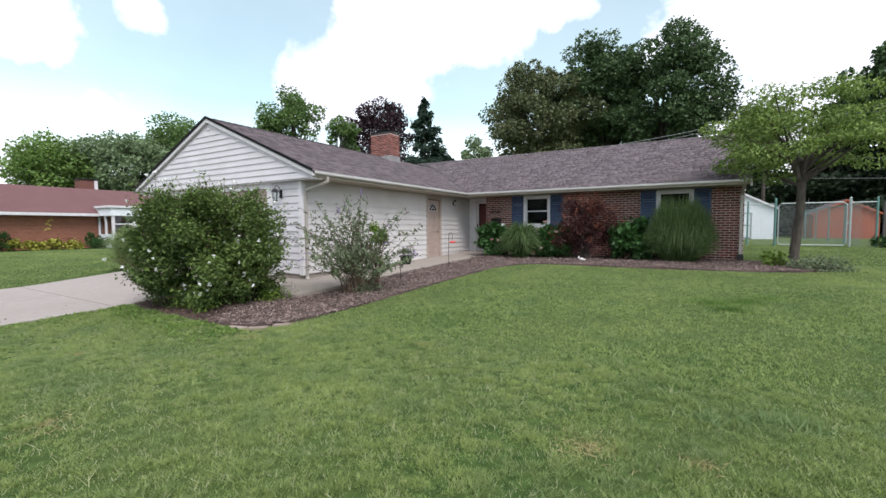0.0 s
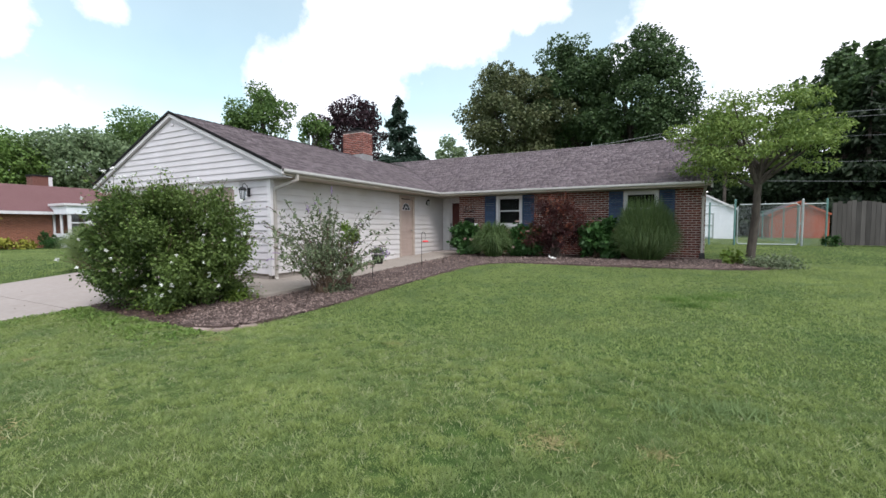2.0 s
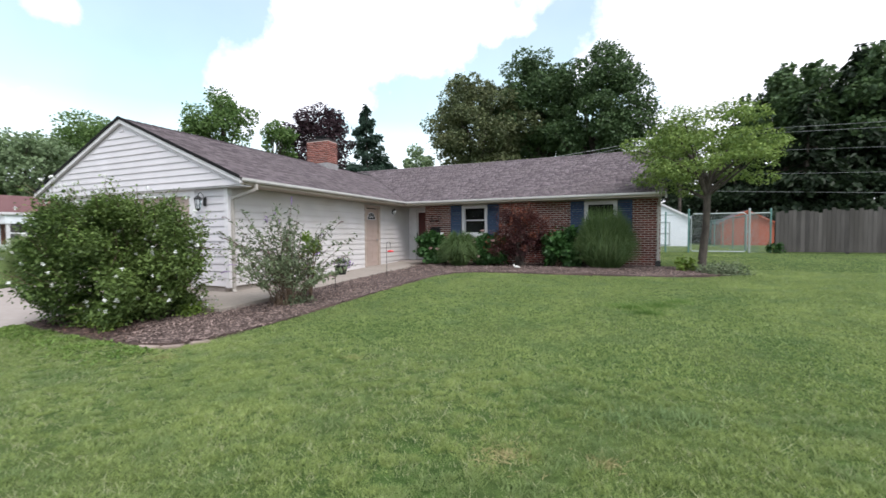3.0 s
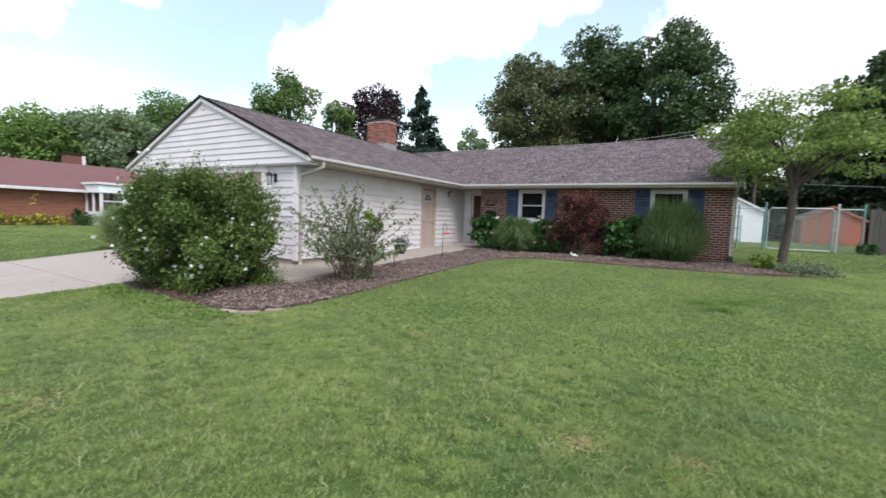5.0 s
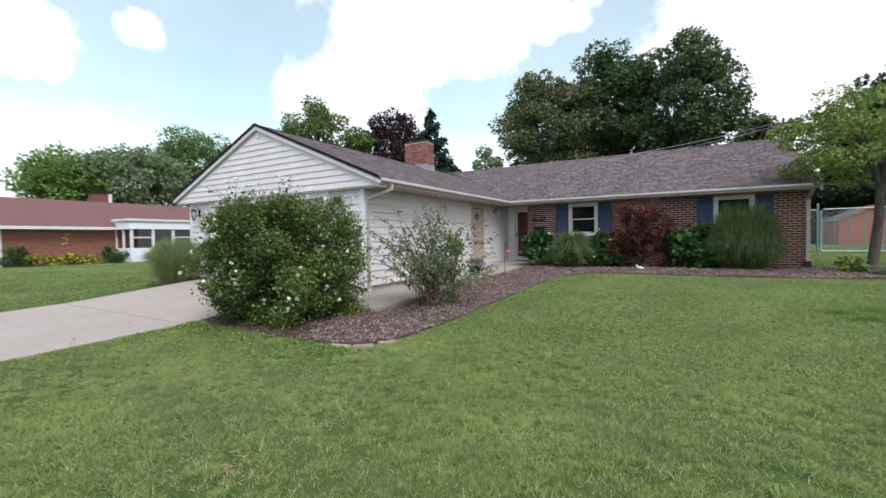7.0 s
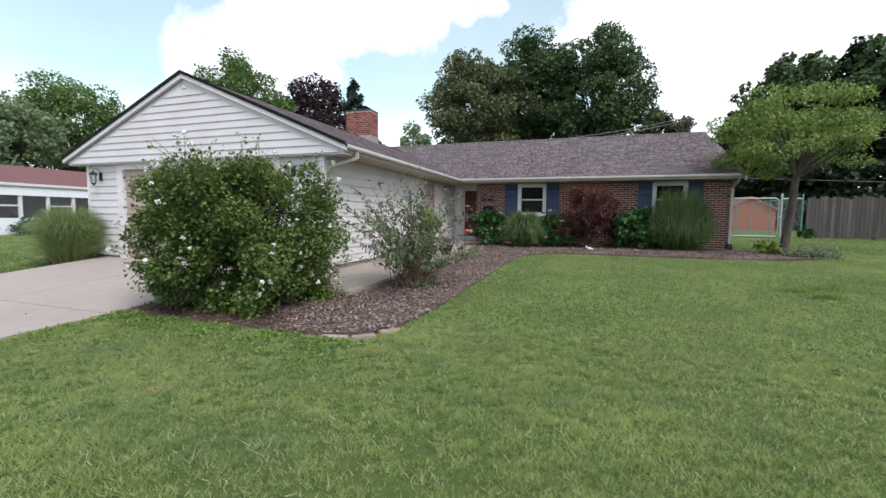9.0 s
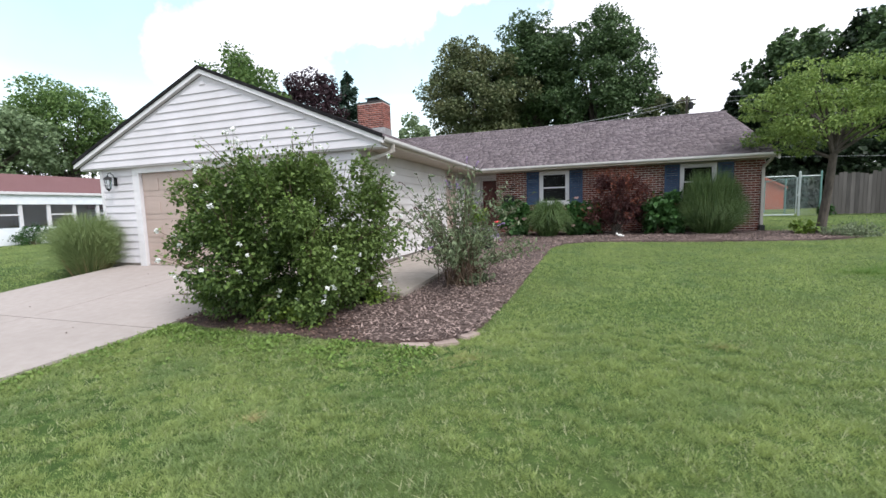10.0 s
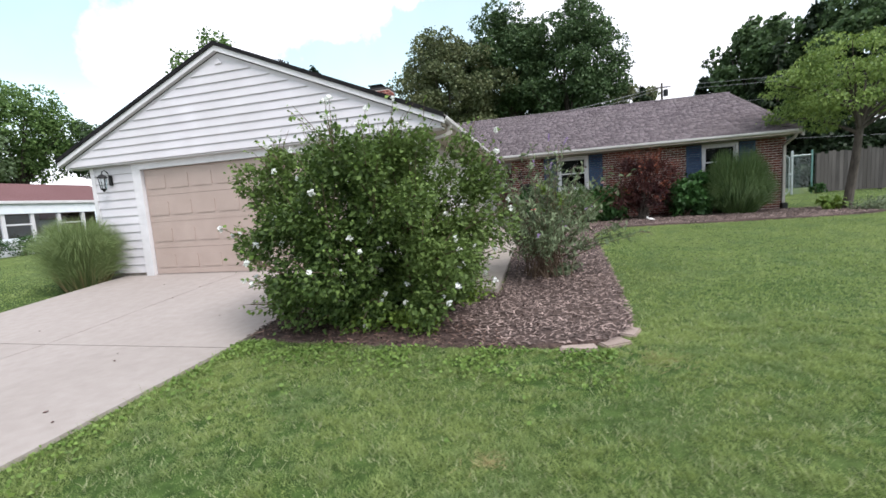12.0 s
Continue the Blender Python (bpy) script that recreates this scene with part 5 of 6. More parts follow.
# ---- fences and sheds behind ----
FY = 16.15
t = thing("board_fence", (18, FY, gz(18, FY)), "tall weathered grey wooden board fence", "fence")
rng = np.random.default_rng(9)
x = 13.58
while x < 31:
    w = 0.138
    bm = boxed(x, x + w, FY - 0.012, FY + 0.012, gz(x, FY) + 0.06, 2.13 + 0.045 * rng.normal())
    part("board", bm, M_FENCE, t)
    x += w + 0.008
for zr in (0.75, 1.7):
    part("rail", boxed(13.56, 31, FY + 0.013, FY + 0.06, zr, zr + 0.09), M_FENCE, t)
for x in np.arange(13.6, 31, 2.4):
    part("post", boxed(x, x + 0.1, FY + 0.061, FY + 0.16, 0.1, 2.1), M_FENCE, t)


def chain_link(x0, y0, x1, y1, z0, z1, step=0.075, r=0.0016):
    a, b = Vector((x0, y0, 0)), Vector((x1, y1, 0))
    ln, h = (b - a).length, z1 - z0
    d = (b - a).normalized()
    v, f = [], []
    side = Vector((-d.y, d.x, 0)) * r
    for sg in (1, -1):
        for s in np.arange(-h if sg > 0 else 0, ln if sg > 0 else ln + h, step):
            u0, u1, q0, q1 = s, s + sg * h, z0, z1
            if sg > 0:
                if u0 < 0: q0, u0 = z0 - u0, 0
                if u1 > ln: q1, u1 = z1 - (u1 - ln), ln
            else:
                if u0 > ln: q0, u0 = z0 + (u0 - ln), ln
                if u1 < 0: q1, u1 = z1 + u1, 0
            if q1 - q0 < 0.02:
                continue
            p, e = a + d * u0, a + d * u1
            k = len(v)
            up = Vector((0, 0, r)) - d * r * sg
            for P, Z in ((p, q0), (e, q1)):
                for o in (up, side, -up, -side):
                    v.append((P.x + o.x, P.y + o.y, Z + o.z))
            f += [(k + i, k + (i + 1) % 4, k + 4 + (i + 1) % 4, k + 4 + i) for i in range(4)]
    return arr("chain_link_mesh", v, f)


t = thing("chain_link_fence", (11.5, FY, gz(11.5, FY)), "galvanized chain-link fence with a gate", "fence")
for x, m, r, top in ((9.3, M_TEAL, 0.035, 2.2), (10.26, M_TEAL, 0.04, 2.3), (12.62, M_GALV, 0.045, 2.25), (13.40, M_TEAL, 0.035, 2.25)):
    bm = tube(bmesh.new(), [(x, FY, 0.1), (x, FY, top)], r, n=10)
    bmesh.ops.create_uvsphere(bm, u_segments=8, v_segments=5, radius=r * 1.1, matrix=Matrix.Translation((x, FY, top)))
    part("post", bm, m, t)
for x0, x1 in ((8.6, 10.26), (12.62, 13.4)):
    part("top_rail", tube(bmesh.new(), [(x0, FY, 2.08), (x1, FY, 2.08)], 0.022, n=8), M_GALV, t)
    put("chain_link_mesh", chain_link(x0, FY, x1, FY, 0.32, 2.06), M_GALV, t)
t = thing("chain_link_gate", (11.5, FY, gz(11.5, FY)), "closed galvanized chain-link gate with rounded corners", "gate")
pts = [(10.36, FY, 0.40), (10.36, FY, 2.0), (10.44, FY, 2.1), (12.40, FY, 2.1), (12.52, FY, 2.0), (12.52, FY, 0.45), (12.44, FY, 0.36), (10.44, FY, 0.36), (10.36, FY, 0.42)]
part("gate_frame", tube(bmesh.new(), pts, 0.024, n=8), M_GALV, t)
put("chain_link_mesh", chain_link(10.38, FY, 12.5, FY, 0.38, 2.08), M_GALV, t)
part("latch", boxed(12.5, 12.64, FY - 0.03, FY + 0.03, 1.2, 1.3, 0.01), M_GALV, t)
t = thing("chain_link_fence", (13.0, 22, gz(13, 22)), "green chain-link fence that runs back beside the sheds", "fence")
for y in (18.5, 21, 23.5, 26, 28.5):
    part("post", tube(bmesh.new(), [(13.0, y, 0.1), (13.0, y, 2.1)], 0.03, n=8), M_TEAL, t)
part("top_rail", tube(bmesh.new(), [(13.0, FY, 2.06), (13.0, 29, 2.06)], 0.02, n=8), M_TEAL, t)
put("chain_link_mesh", chain_link(13.0, FY + 0.1, 13.0, 29, 0.32, 2.04, 0.11), M_TEAL, t)
shrub("fence_weeds", (13.55, 15.9, gz(13.5, 15.9)), "dark green weeds at the foot of the fence", "weeds", 0.4, 0.2, 0.45, L_HYD, 260, 0.12, 54, lobes=10, stems=4)


def shed(name, label, x0, x1, y0, y1, zw, zr, wall, roof_mat, trim, door):
    zb = gz((x0 + x1) / 2, y0) - 0.02
    t = thing(name, ((x0 + x1) / 2, y0, zb), label, "shed")
    xm = (x0 + x1) / 2
    bm = prism(bmesh.new(), [(x0, zb), (x1, zb), (x1, zw), (xm, zr), (x0, zw)], "y", y0, y1)
    part("wall", bm, wall, t)
    k = x0
    while k < x1 - 0.01:
        e = min(k + 0.2, x1)
        zk = lambda q: zw + (zr - zw) * (1 - abs(q - xm) / (xm - x0))
        part("board", prism(bmesh.new(), [(k + 0.006, zb + 0.05), (e - 0.006, zb + 0.05), (e - 0.006, zk(e) - 0.06), (k + 0.006, zk(k) - 0.06)], "y", y0 - 0.02, y0 - 0.001), wall, t)
        k += 0.2
    for sg in (-1, 1):
        xe = xm + sg * (xm - x0 + 0.15)
        ze = zw - (zr - zw) * 0.15 / (xm - x0)
        part("roof", prism(bmesh.new(), [(xe, ze), (xm, zr), (xm, zr + 0.06), (xe, ze + 0.06)], "y", y0 - 0.15, y1 + 0.15), roof_mat, t)
        part("fascia", prism(bmesh.new(), [(xe, ze - 0.07), (xm, zr - 0.07), (xm, zr + 0.06), (xe, ze + 0.06)], "y", y0 - 0.18, y0 - 0.151), trim, t)
    if door:
        d0, d1 = door
        dd = part("door", boxed(d0, d1, y0 - 0.05, y0 - 0.021, zb + 0.08, 2.0), wall, t)
        bm = bmesh.new()
        for a, b, c, e in ((d0, d0 + 0.09, zb + 0.08, 2.0), (d1 - 0.09, d1, zb + 0.08, 2.0), (d0 + 0.09, d1 - 0.09, 1.91, 2.0), (d0 + 0.09, d1 - 0.09, 1.15, 1.24), (d0 + 0.09, d1 - 0.09, zb + 0.08, zb + 0.17)):
            box(bm, a, b, y0 - 0.07, y0 - 0.051, c, e)
        part("door_trim", bm, M_GALV, dd)
    return t


shed("white_shed", "white garden shed with a low gable roof", 8.1, 11.5, 26.0, 29.5, 2.32, 3.25, M_WHITESHED, M_SHINGLE, M_TRIM, (9.6, 10.42))
shed("red_shed", "red wooden barn-like shed with a gable roof", 14.1, 17.3, 30.0, 33.5, 1.95, 2.80, M_REDSHED, M_SHINGLE, M_REDSHED, None)

# power lines and their pole
t = thing("utility_pole", (12.0, 35.3, gz(12.0, 35.3)), "dark wooden utility pole with a crossarm and transformer", "utility pole")
part("pole", tube(bmesh.new(), [(12.0, 35.3, 0), (12.0, 35.3, 10.2)], 0.14, 0.09, 8), M_BARK, t)
part("crossarm", boxed(11.3, 12.7, 35.25, 35.35, 9.78, 9.89), M_BARK, t)
part("transformer", lathe(bmesh.new(), [(0.05, 0), (0.2, 0.03), (0.2, 0.5), (0.15, 0.6)], (12.28, 35.15, 9.0), 10), M_IRON, t)
t = thing("service_mast", (-2.0, 17.3, 2.5), "galvanized electric service mast on the rear eave", "mast")
part("pipe", tube(bmesh.new(), [(-2.0, 17.3, 0.6), (-2.0, 17.3, 5.1)], 0.035, n=8), M_GALV, t)
part("weather_head", lathe(bmesh.new(), [(0.04, 0), (0.07, 0.03), (0.06, 0.12), (0.02, 0.16)], (-2.0, 17.3, 5.08), 8), M_GALV, t)


def wire(a, b, sag, r=0.012):
    a, b = Vector(a), Vector(b)
    bm = tube(bmesh.new(), [a.lerp(b, s) - Vector((0, 0, sag * 4 * s * (1 - s))) for s in np.linspace(0, 1, 13)], r, n=5)
    tagged(part("power_line", bm, M_WIRE), "thin grey overhead power line above the yard", "cable", "overhead lines")


wire((-2.0, 17.3, 5.12), (11.6, 35.27, 9.89), 0.25, 0.015)
wire((-2.0, 17.3, 5.02), (12.1, 35.27, 9.77), 0.36, 0.013)
for z0, z1 in ((9.88, 6.4), (9.55, 6.0), (8.2, 4.9), (6.3, 3.7), (4.94, 2.4)):
    wire((12.0, 35.3, z0), (38.0, 21.6, z1), 0.12, 0.013 if z0 > 9 or z0 < 5 else 0.009)
t = thing("utility_pole", (38.0, 21.6, gz(38, 21.6)), "short wooden utility pole that carries the lines on", "utility pole")
part("pole", tube(bmesh.new(), [(38.0, 21.6, 0), (38.0, 21.6, 6.7)], 0.13, 0.10, 8), M_BARK, t)

# ---- the house next door ----
NX, NY0, NY1 = -23.4, -0.6, 4.4
nz0 = 0.0
nb = thing("neighbour_house", (-26.2, 4, nz0), "brick ranch house with maroon roof and white sunroom", "house")
bm = boxed(NX - 0.2, NX, NY0 + 0.15, 12.0, nz0 - 0.2, 2.0)
box(bm, -29.2, NX - 0.2, 11.8, 12.0, nz0 - 0.2, 2.0)
box(bm, -29.2, -29.0, NY0 + 0.15, 11.8, nz0 - 0.2, 2.0)
nwall = part("brick_wall", bm, M_NMORTAR, nb, "orange-red brick side wall")
part("gable_wall", boxed(-29.2, NX, NY0, NY0 + 0.15, nz0 - 0.2, 2.0), M_WHITESHED, nb)
part("gable", prism(bmesh.new(), [(-29.3, 2.0), (NX + 0.3, 2.0), (-26.2, 3.5)], "y", NY0 - 0.2, NY0 + 0.15), M_WHITESHED, nb, "pale blue-white gable")
for k in range(8):
    zz = 2.05 + k * 0.19
    hw = 2.9 * (1 - (zz + 0.1 - 2.0) / 1.5)
    if hw > 0.2:
        part("clapboard", prism(bmesh.new(), [(NY0 - 0.22, zz), (NY0 - 0.201, zz), (NY0 - 0.201, zz + 0.19), (NY0 - 0.206, zz + 0.19)], "x", -26.2 - hw, -26.2 + hw), M_WHITESHED, nb)
part("garage_door", boxed(-28.4, -24.3, NY0 - 0.04, NY0 - 0.001, nz0, 1.9), M_TRIM, nb, "white garage door")
part("vent", boxed(-26.4, -26.0, NY0 - 0.26, NY0 - 0.222, 2.75, 3.05), M_IRON, nb, "dark gable vent")
for sg in (1, -1):
    xe = -26.2 + sg * 3.25
    part("roof", prism(bmesh.new(), [(xe, 1.98), (-26.2, 3.60), (-26.2, 3.67), (xe, 2.05)], "y", NY0 - 0.25, 14.0), M_NROOF, nb, "maroon shingle roof")
    for r in range(24):
        s0, s1 = r / 24, (r + 1) / 24
        za, zb2 = 2.05 + 1.62 * s0, 2.05 + 1.62 * s1
        xa, xb = xe + (-26.2 - xe) * s0, xe + (-26.2 - xe) * s1
        part("shingle_course", prism(bmesh.new(), [(xa, za + 0.002), (xb, zb2 + 0.002), (xb, zb2 + 0.006), (xa, za + 0.026)], "y", NY0 - 0.26, 14.0), M_NROOF, nb)
part("fascia", boxed(NX + 0.45, NX + 0.53, NY0 - 0.25, 4.3, 1.86, 2.02), M_TRIM, nb, "white eave board")
part("gutter_soffit", boxed(NX, NX + 0.45, NY0, 4.3, 1.88, 1.90), M_TRIM, nb)
part("downspout", boxed(NX + 0.005, NX + 0.09, NY0 + 0.18, NY0 + 0.30, nz0, 1.9), M_TRIM, nb)
nch = part("chimney", boxed(-29.9, -29.0, 5.5, 6.5, 3.0, 4.50), M_NCHIM, nb, "dark brick chimney with a black cap")
part("chimney_cap", boxed(-29.95, -28.95, 5.45, 6.55, 4.50, 4.60), M_IRON, nch)
part("flashing", boxed(-29.02, -28.97, 6.3, 6.5, 3.2, 4.5), M_TRIM, nch)
# sunroom
sr = part("sunroom_roof", boxed(NX + 0.1, NX + 2.1, 4.2, 14.2, 2.32, 2.46, 0.02), M_TRIM, nb, "flat white sunroom roof")
part("sunroom_fascia", boxed(NX + 1.85, NX + 2.0, 4.32, 14.0, 1.88, 2.32), M_WHITESHED, nb)
part("sunroom_fascia", boxed(NX + 0.02, NX + 1.85, 4.32, 4.42, 1.88, 2.32), M_WHITESHED, nb)
part("sunroom_base", boxed(NX + 0.02, NX + 1.95, 4.4, 14.0, nz0 - 0.2, 0.80), M_WHITESHED, nb)
k = 0
y = 4.4
while y < 13.9:
    part("mullion", boxed(NX + 1.83, NX + 1.95, y, y + 0.13, 0.80, 2.05), M_TRIM, nb)
    if k % 2 == 0:
        part("door_rail", boxed(NX + 1.84, NX + 1.94, y + 0.13, y + 1.1, 1.36, 1.43), M_TRIM, nb)
    g = part("pane", boxed(NX + 1.87, NX + 1.88, y + 0.13, y + 1.1, 0.81, 2.05), M_GLASS2, nb)
    g.visible_shadow = False
    y += 1.1
    k += 1
for xx in (NX + 0.05, NX + 0.95):
    part("mullion", boxed(xx, xx + 0.12, 4.4, 4.5, 0.80, 2.05), M_TRIM, nb)
    g = part("pane", boxed(xx + 0.12, xx + 0.88, 4.44, 4.45, 0.81, 2.05), M_GLASS2, nb)
    g.visible_shadow = False
part("sunroom_floor", boxed(NX + 0.05, NX + 1.83, 4.5, 13.95, 0.801, 0.82), M_DARKROOM, nb)

t = thing("wall_ornament", (NX + 0.02, 2.2, 1.3), "yellow metal butterfly ornament on the brick wall", "ornament")
for y, z, turn in ((2.24, 1.56, 25), (2.13, 1.34, -30), (2.10, 1.08, 20)):
    for sg in (1, -1):
        bm = bmesh.new()
        bmesh.ops.create_icosphere(bm, subdivisions=2, radius=0.09, matrix=Matrix.Translation((NX + 0.045, y, z)) @ Matrix.Rotation(radians(turn), 4, "X") @ Matrix.Translation((0, sg * 0.075, 0.03)) @ Matrix.Rotation(radians(-35 * sg), 4, "X") @ Matrix.Diagonal((0.14, 0.95, 0.55, 1)))
        part("wing", bm, M_GOLD, t)
    part("bracket", tube(bmesh.new(), [(NX - 0.005, y, z), (NX + 0.05, y, z)], 0.012, n=6), M_IRON, t)
for i, y in enumerate((0.55, 1.35, 2.15, 2.95)):
    shrub("hosta", (NX + 0.75, y, 0.0), "yellow-green hosta against the brick wall", "perennial", 0.45, 0.48, 0.5, L_YELLOW, 260, 0.16, 100 + i, lobes=14, stems=6, group="hostas by the wall")
shrub("clipped_shrub", (NX + 0.7, 3.9, 0.0), "small clipped dark green shrub by the sunroom", "shrub", 0.42, 0.4, 0.95, L_HYD, 900, 0.08, 110, lobes=24, stems=6)
shrub("clipped_shrub", (NX + 0.65, -0.05, 0.0), "round clipped dark green shrub at the house corner", "shrub", 0.65, 0.6, 1.05, L_HYD, 1500, 0.08, 111, lobes=30, stems=6)
shrub("clipped_shrub", (NX - 0.5, -0.98, 0.0), "small dark green shrub by the garage door", "shrub", 0.35, 0.35, 0.85, L_HYD, 700, 0.08, 112, lobes=20, stems=6)
shrub("clipped_shrub", (-30.6, -0.9, 0.0), "wide clipped green hedge beside the drive", "hedge", 1.25, 0.9, 1.35, L_FRESH, 3000, 0.12, 113, lobes=40, stems=8)
for i, x in enumerate((NX + 1.35, NX + 2.1)):
    shrub("foundation_shrub", (x, 3.85, 0.0), "low green shrub at the end of the sunroom", "shrub", 0.5, 0.4, 0.62, L_HYD, 900, 0.07, 130 + i, lobes=20, stems=6, group="shrubs before the sunroom")
for i, y in enumerate((5.6, 7.2, 8.8, 10.4)):
    shrub("foundation_shrub", (NX + 2.6, y, 0.0), "low green shrub before the sunroom", "shrub", 0.65, 0.95, 0.86, L_HYD, 1500, 0.08, 120 + i, lobes=30, stems=6, group="shrubs before the sunroom")

# street and drive beyond, with a far house and sign
slab("neighbour_drive", [(-30.0, -9.0), (-24.9, -9.0), (-24.9, -0.62), (-30.0, -0.62)], lambda x, y: gz(x, y) + 0.02, 0.1, M_CONC, "pale concrete driveway of the neighbouring house", "driveway")
slab("pavement", [(-90, -10.6), (-25, -10.6), (-25, -9.02), (-90, -9.02)], lambda x, y: gz(x, y) + 0.02, 0.1, M_CONC, "pale concrete pavement along the street", "pavement")
slab("road", [(-48, -60), (-41, -60), (-41, 60), (-48, 60)], lambda x, y: gz(x, y) + 0.02, 0.1, M_ASPH, "grey asphalt side street", "road")
t = thing("street_sign", (-37.5, -4.7, gz(-37.5, -4.7)), "grey street pole with a small red and white sign", "sign")
part("pole", tube(bmesh.new(), [(-37.5, -4.7, -0.1), (-37.5, -4.7, 5.4)], 0.09, 0.07, 8), M_GALV, t)
part("plate", boxed(-37.45, -37.43, -5.9, -4.8, 2.5, 2.75), M_TRIM, t)
part("lettering_bar", boxed(-37.42, -37.415, -5.8, -4.9, 2.63, 2.7), M_REDPL, t)
t = thing("far_house", (-66, 1, 0), "low grey far house across the street", "house")
part("wall", boxed(-70, -63, -3, 8, -0.2, 2.3), M_WHITESHED, t)
part("roof", prism(bmesh.new(), [(-71, 2.2), (-62.4, 2.2), (-66.5, 4.2)], "y", -3.6, 8.6), M_NROOF, t)
for y in (-1.8, 1.2, 5.0):
    part("window", boxed(-63.001, -62.95, y, y + 1.4, 0.9, 2.0), M_DARKROOM, t)
t = thing("parked_car", (-45, -6.5, 0), "dark parked car on the side street", "car")
prof = [(-8.6, 0.35), (-8.55, 0.8), (-7.6, 0.95), (-7.0, 1.42), (-5.4, 1.45), (-4.7, 0.98), (-4.3, 0.9), (-4.25, 0.35)]
zc = gz(-45, -6.5) - 0.02
part("body", prism(bmesh.new(), [(y, z + zc) for y, z in prof], "x", -45.85, -44.15), M_POT, t)
part("window", prism(bmesh.new(), [(-7.5, 0.98 + zc), (-6.95, 1.36 + zc), (-5.45, 1.38 + zc), (-4.9, 1.0 + zc)], "x", -44.149, -44.13), surf("car glass", (0.03, 0.035, 0.04), (0.05, 0.055, 0.06), 3, 0.1), t)
for y in (-7.75, -5.15):
    for xx in (-44.3, -45.9):
        bm = lathe(bmesh.new(), [(0.20, 0), (0.33, 0.0), (0.35, 0.05), (0.35, 0.17), (0.33, 0.2), (0.2, 0.2)], (0, 0, 0), 16)
        bmesh.ops.transform(bm, matrix=Matrix.Translation((xx, y, 0.37 + zc)) @ Matrix.Rotation(radians(90), 4, "Y"), verts=bm.verts)
        part("wheel", bm, M_POT, t)

# ---- bricks, shingles, chips and grass ----
def box_arrays(c, h):
    """Many boxes: centres (n, 3), half sizes (n, 3)."""
    k = np.array([[-1, -1, -1], [1, -1, -1], [1, 1, -1], [-1, 1, -1], [-1, -1, 1], [1, -1, 1], [1, 1, 1], [-1, 1, 1]])
    f = np.array([[0, 3, 2, 1], [4, 5, 6, 7], [0, 1, 5, 4], [1, 2, 6, 5], [2, 3, 7, 6], [3, 0, 4, 7]])
    v = (c[:, None, :] + k[None] * h[:, None, :]).reshape(-1, 3)
    return v, (np.arange(len(c))[:, None, None] * 8 + f[None]).reshape(-1, 4)


BL, BH, BT = 0.198, 0.055, 0.0715          # brick length, height, course


def brick_rows(u0, u1, z0, z1, holes=()):
    out = []
    r, z = 0, z0
    while z + BH < z1:
        u = u0 - (r % 2) * 0.5 * (BL + 0.015)
        while u < u1:
            a, b = max(u, u0), min(u + BL, u1)
            for h0, h1, g0, g1 in holes:
                if z + BH > g0 and z < g1:
                    if a < h0 < b:
                        b = h0
                    elif a < h1 < b:
                        a = h1
                    elif a >= h0 and b <= h1:
                        a = b
            if b - a > 0.03:
                out.append(((a + b) / 2, z + BH / 2, (b - a) / 2))
            u += BL + 0.015
        z += BT
        r += 1
    return out


rng = np.random.default_rng(14)
rows = brick_rows(0.475, XE - 0.01, 0.0, 2.29, ((1.96, 2.94, 1.12, 2.26), (6.24, 7.24, 1.12, 2.26)))
# whole bricks in the open stretch at the east corner are pieces of their own
brick_me = None
rest_c, rest_h, singles = [], [], 0
for u, z, hw in rows:
    if u > 7.25 and abs(hw - BL / 2) < 0.001 and singles < 180 or 3.3 < u < 5.2 and z > 1.2 and abs(hw - BL / 2) < 0.001 and singles < 300:
        if brick_me is None:
            bm = boxed(-hw, hw, -0.008, 0.012, -BH / 2, BH / 2)
            brick_me = bpy.data.meshes.new("brick")
            bm.to_mesh(brick_me)
            bm.free()
            brick_me.materials.append(M_BRICK_P)
        ob = new("brick", brick_me)
        ob.parent = front_wall
        ob.location = Vector((u, YM - 0.002 * rng.random(), z)) - BASE[front_wall.name]
        singles += 1
    else:
        rest_c.append((u, YM + 0.002 - 0.002 * rng.random(), z))
        rest_h.append((hw, 0.010, BH / 2))
for u, z, hw in brick_rows(YM + 0.02, 8.74, 0.0, 2.29):
    rest_c.append((0.468, u, z))
    rest_h.append((0.010, hw, BH / 2))
v, f = box_arrays(np.array(rest_c), np.array(rest_h))
tagged(put("bricks", arr("bricks", v, f), M_BRICK, front_wall), kind="stuff")

rest_c, rest_h = [], []
for y, s in ((cy0 + 0.006, 1), (cy1 - 0.006, -1)):
    for u, z, hw in brick_rows(cx0 + 0.004, cx1 - 0.004, 4.11, cz1 - 0.04):
        rest_c.append((u, y, z))
        rest_h.append((hw, 0.010, BH / 2))
for x in (cx0 + 0.006, cx1 - 0.006):
    for u, z, hw in brick_rows(cy0 + 0.012, cy1 - 0.012, 4.11, cz1 - 0.04):
        rest_c.append((x, u, z))
        rest_h.append((0.010, hw, BH / 2))
v, f = box_arrays(np.array(rest_c), np.array(rest_h))
tagged(put("bricks", arr("bricks", v, f), M_CHIMBRICK, chim), kind="stuff")
nrows = brick_rows(NY0 + 0.16, 4.4, 0.0, 1.98)
c = np.array([(NX + 0.001, u, z) for u, z, hw in nrows])
h = np.array([(0.008, hw, BH / 2) for u, z, hw in nrows])
v, f = box_arrays(c, h)
tagged(put("bricks", arr("bricks", v, f), M_NBRICK, nwall), kind="stuff")

EXPO, TAB = 0.128, 0.25


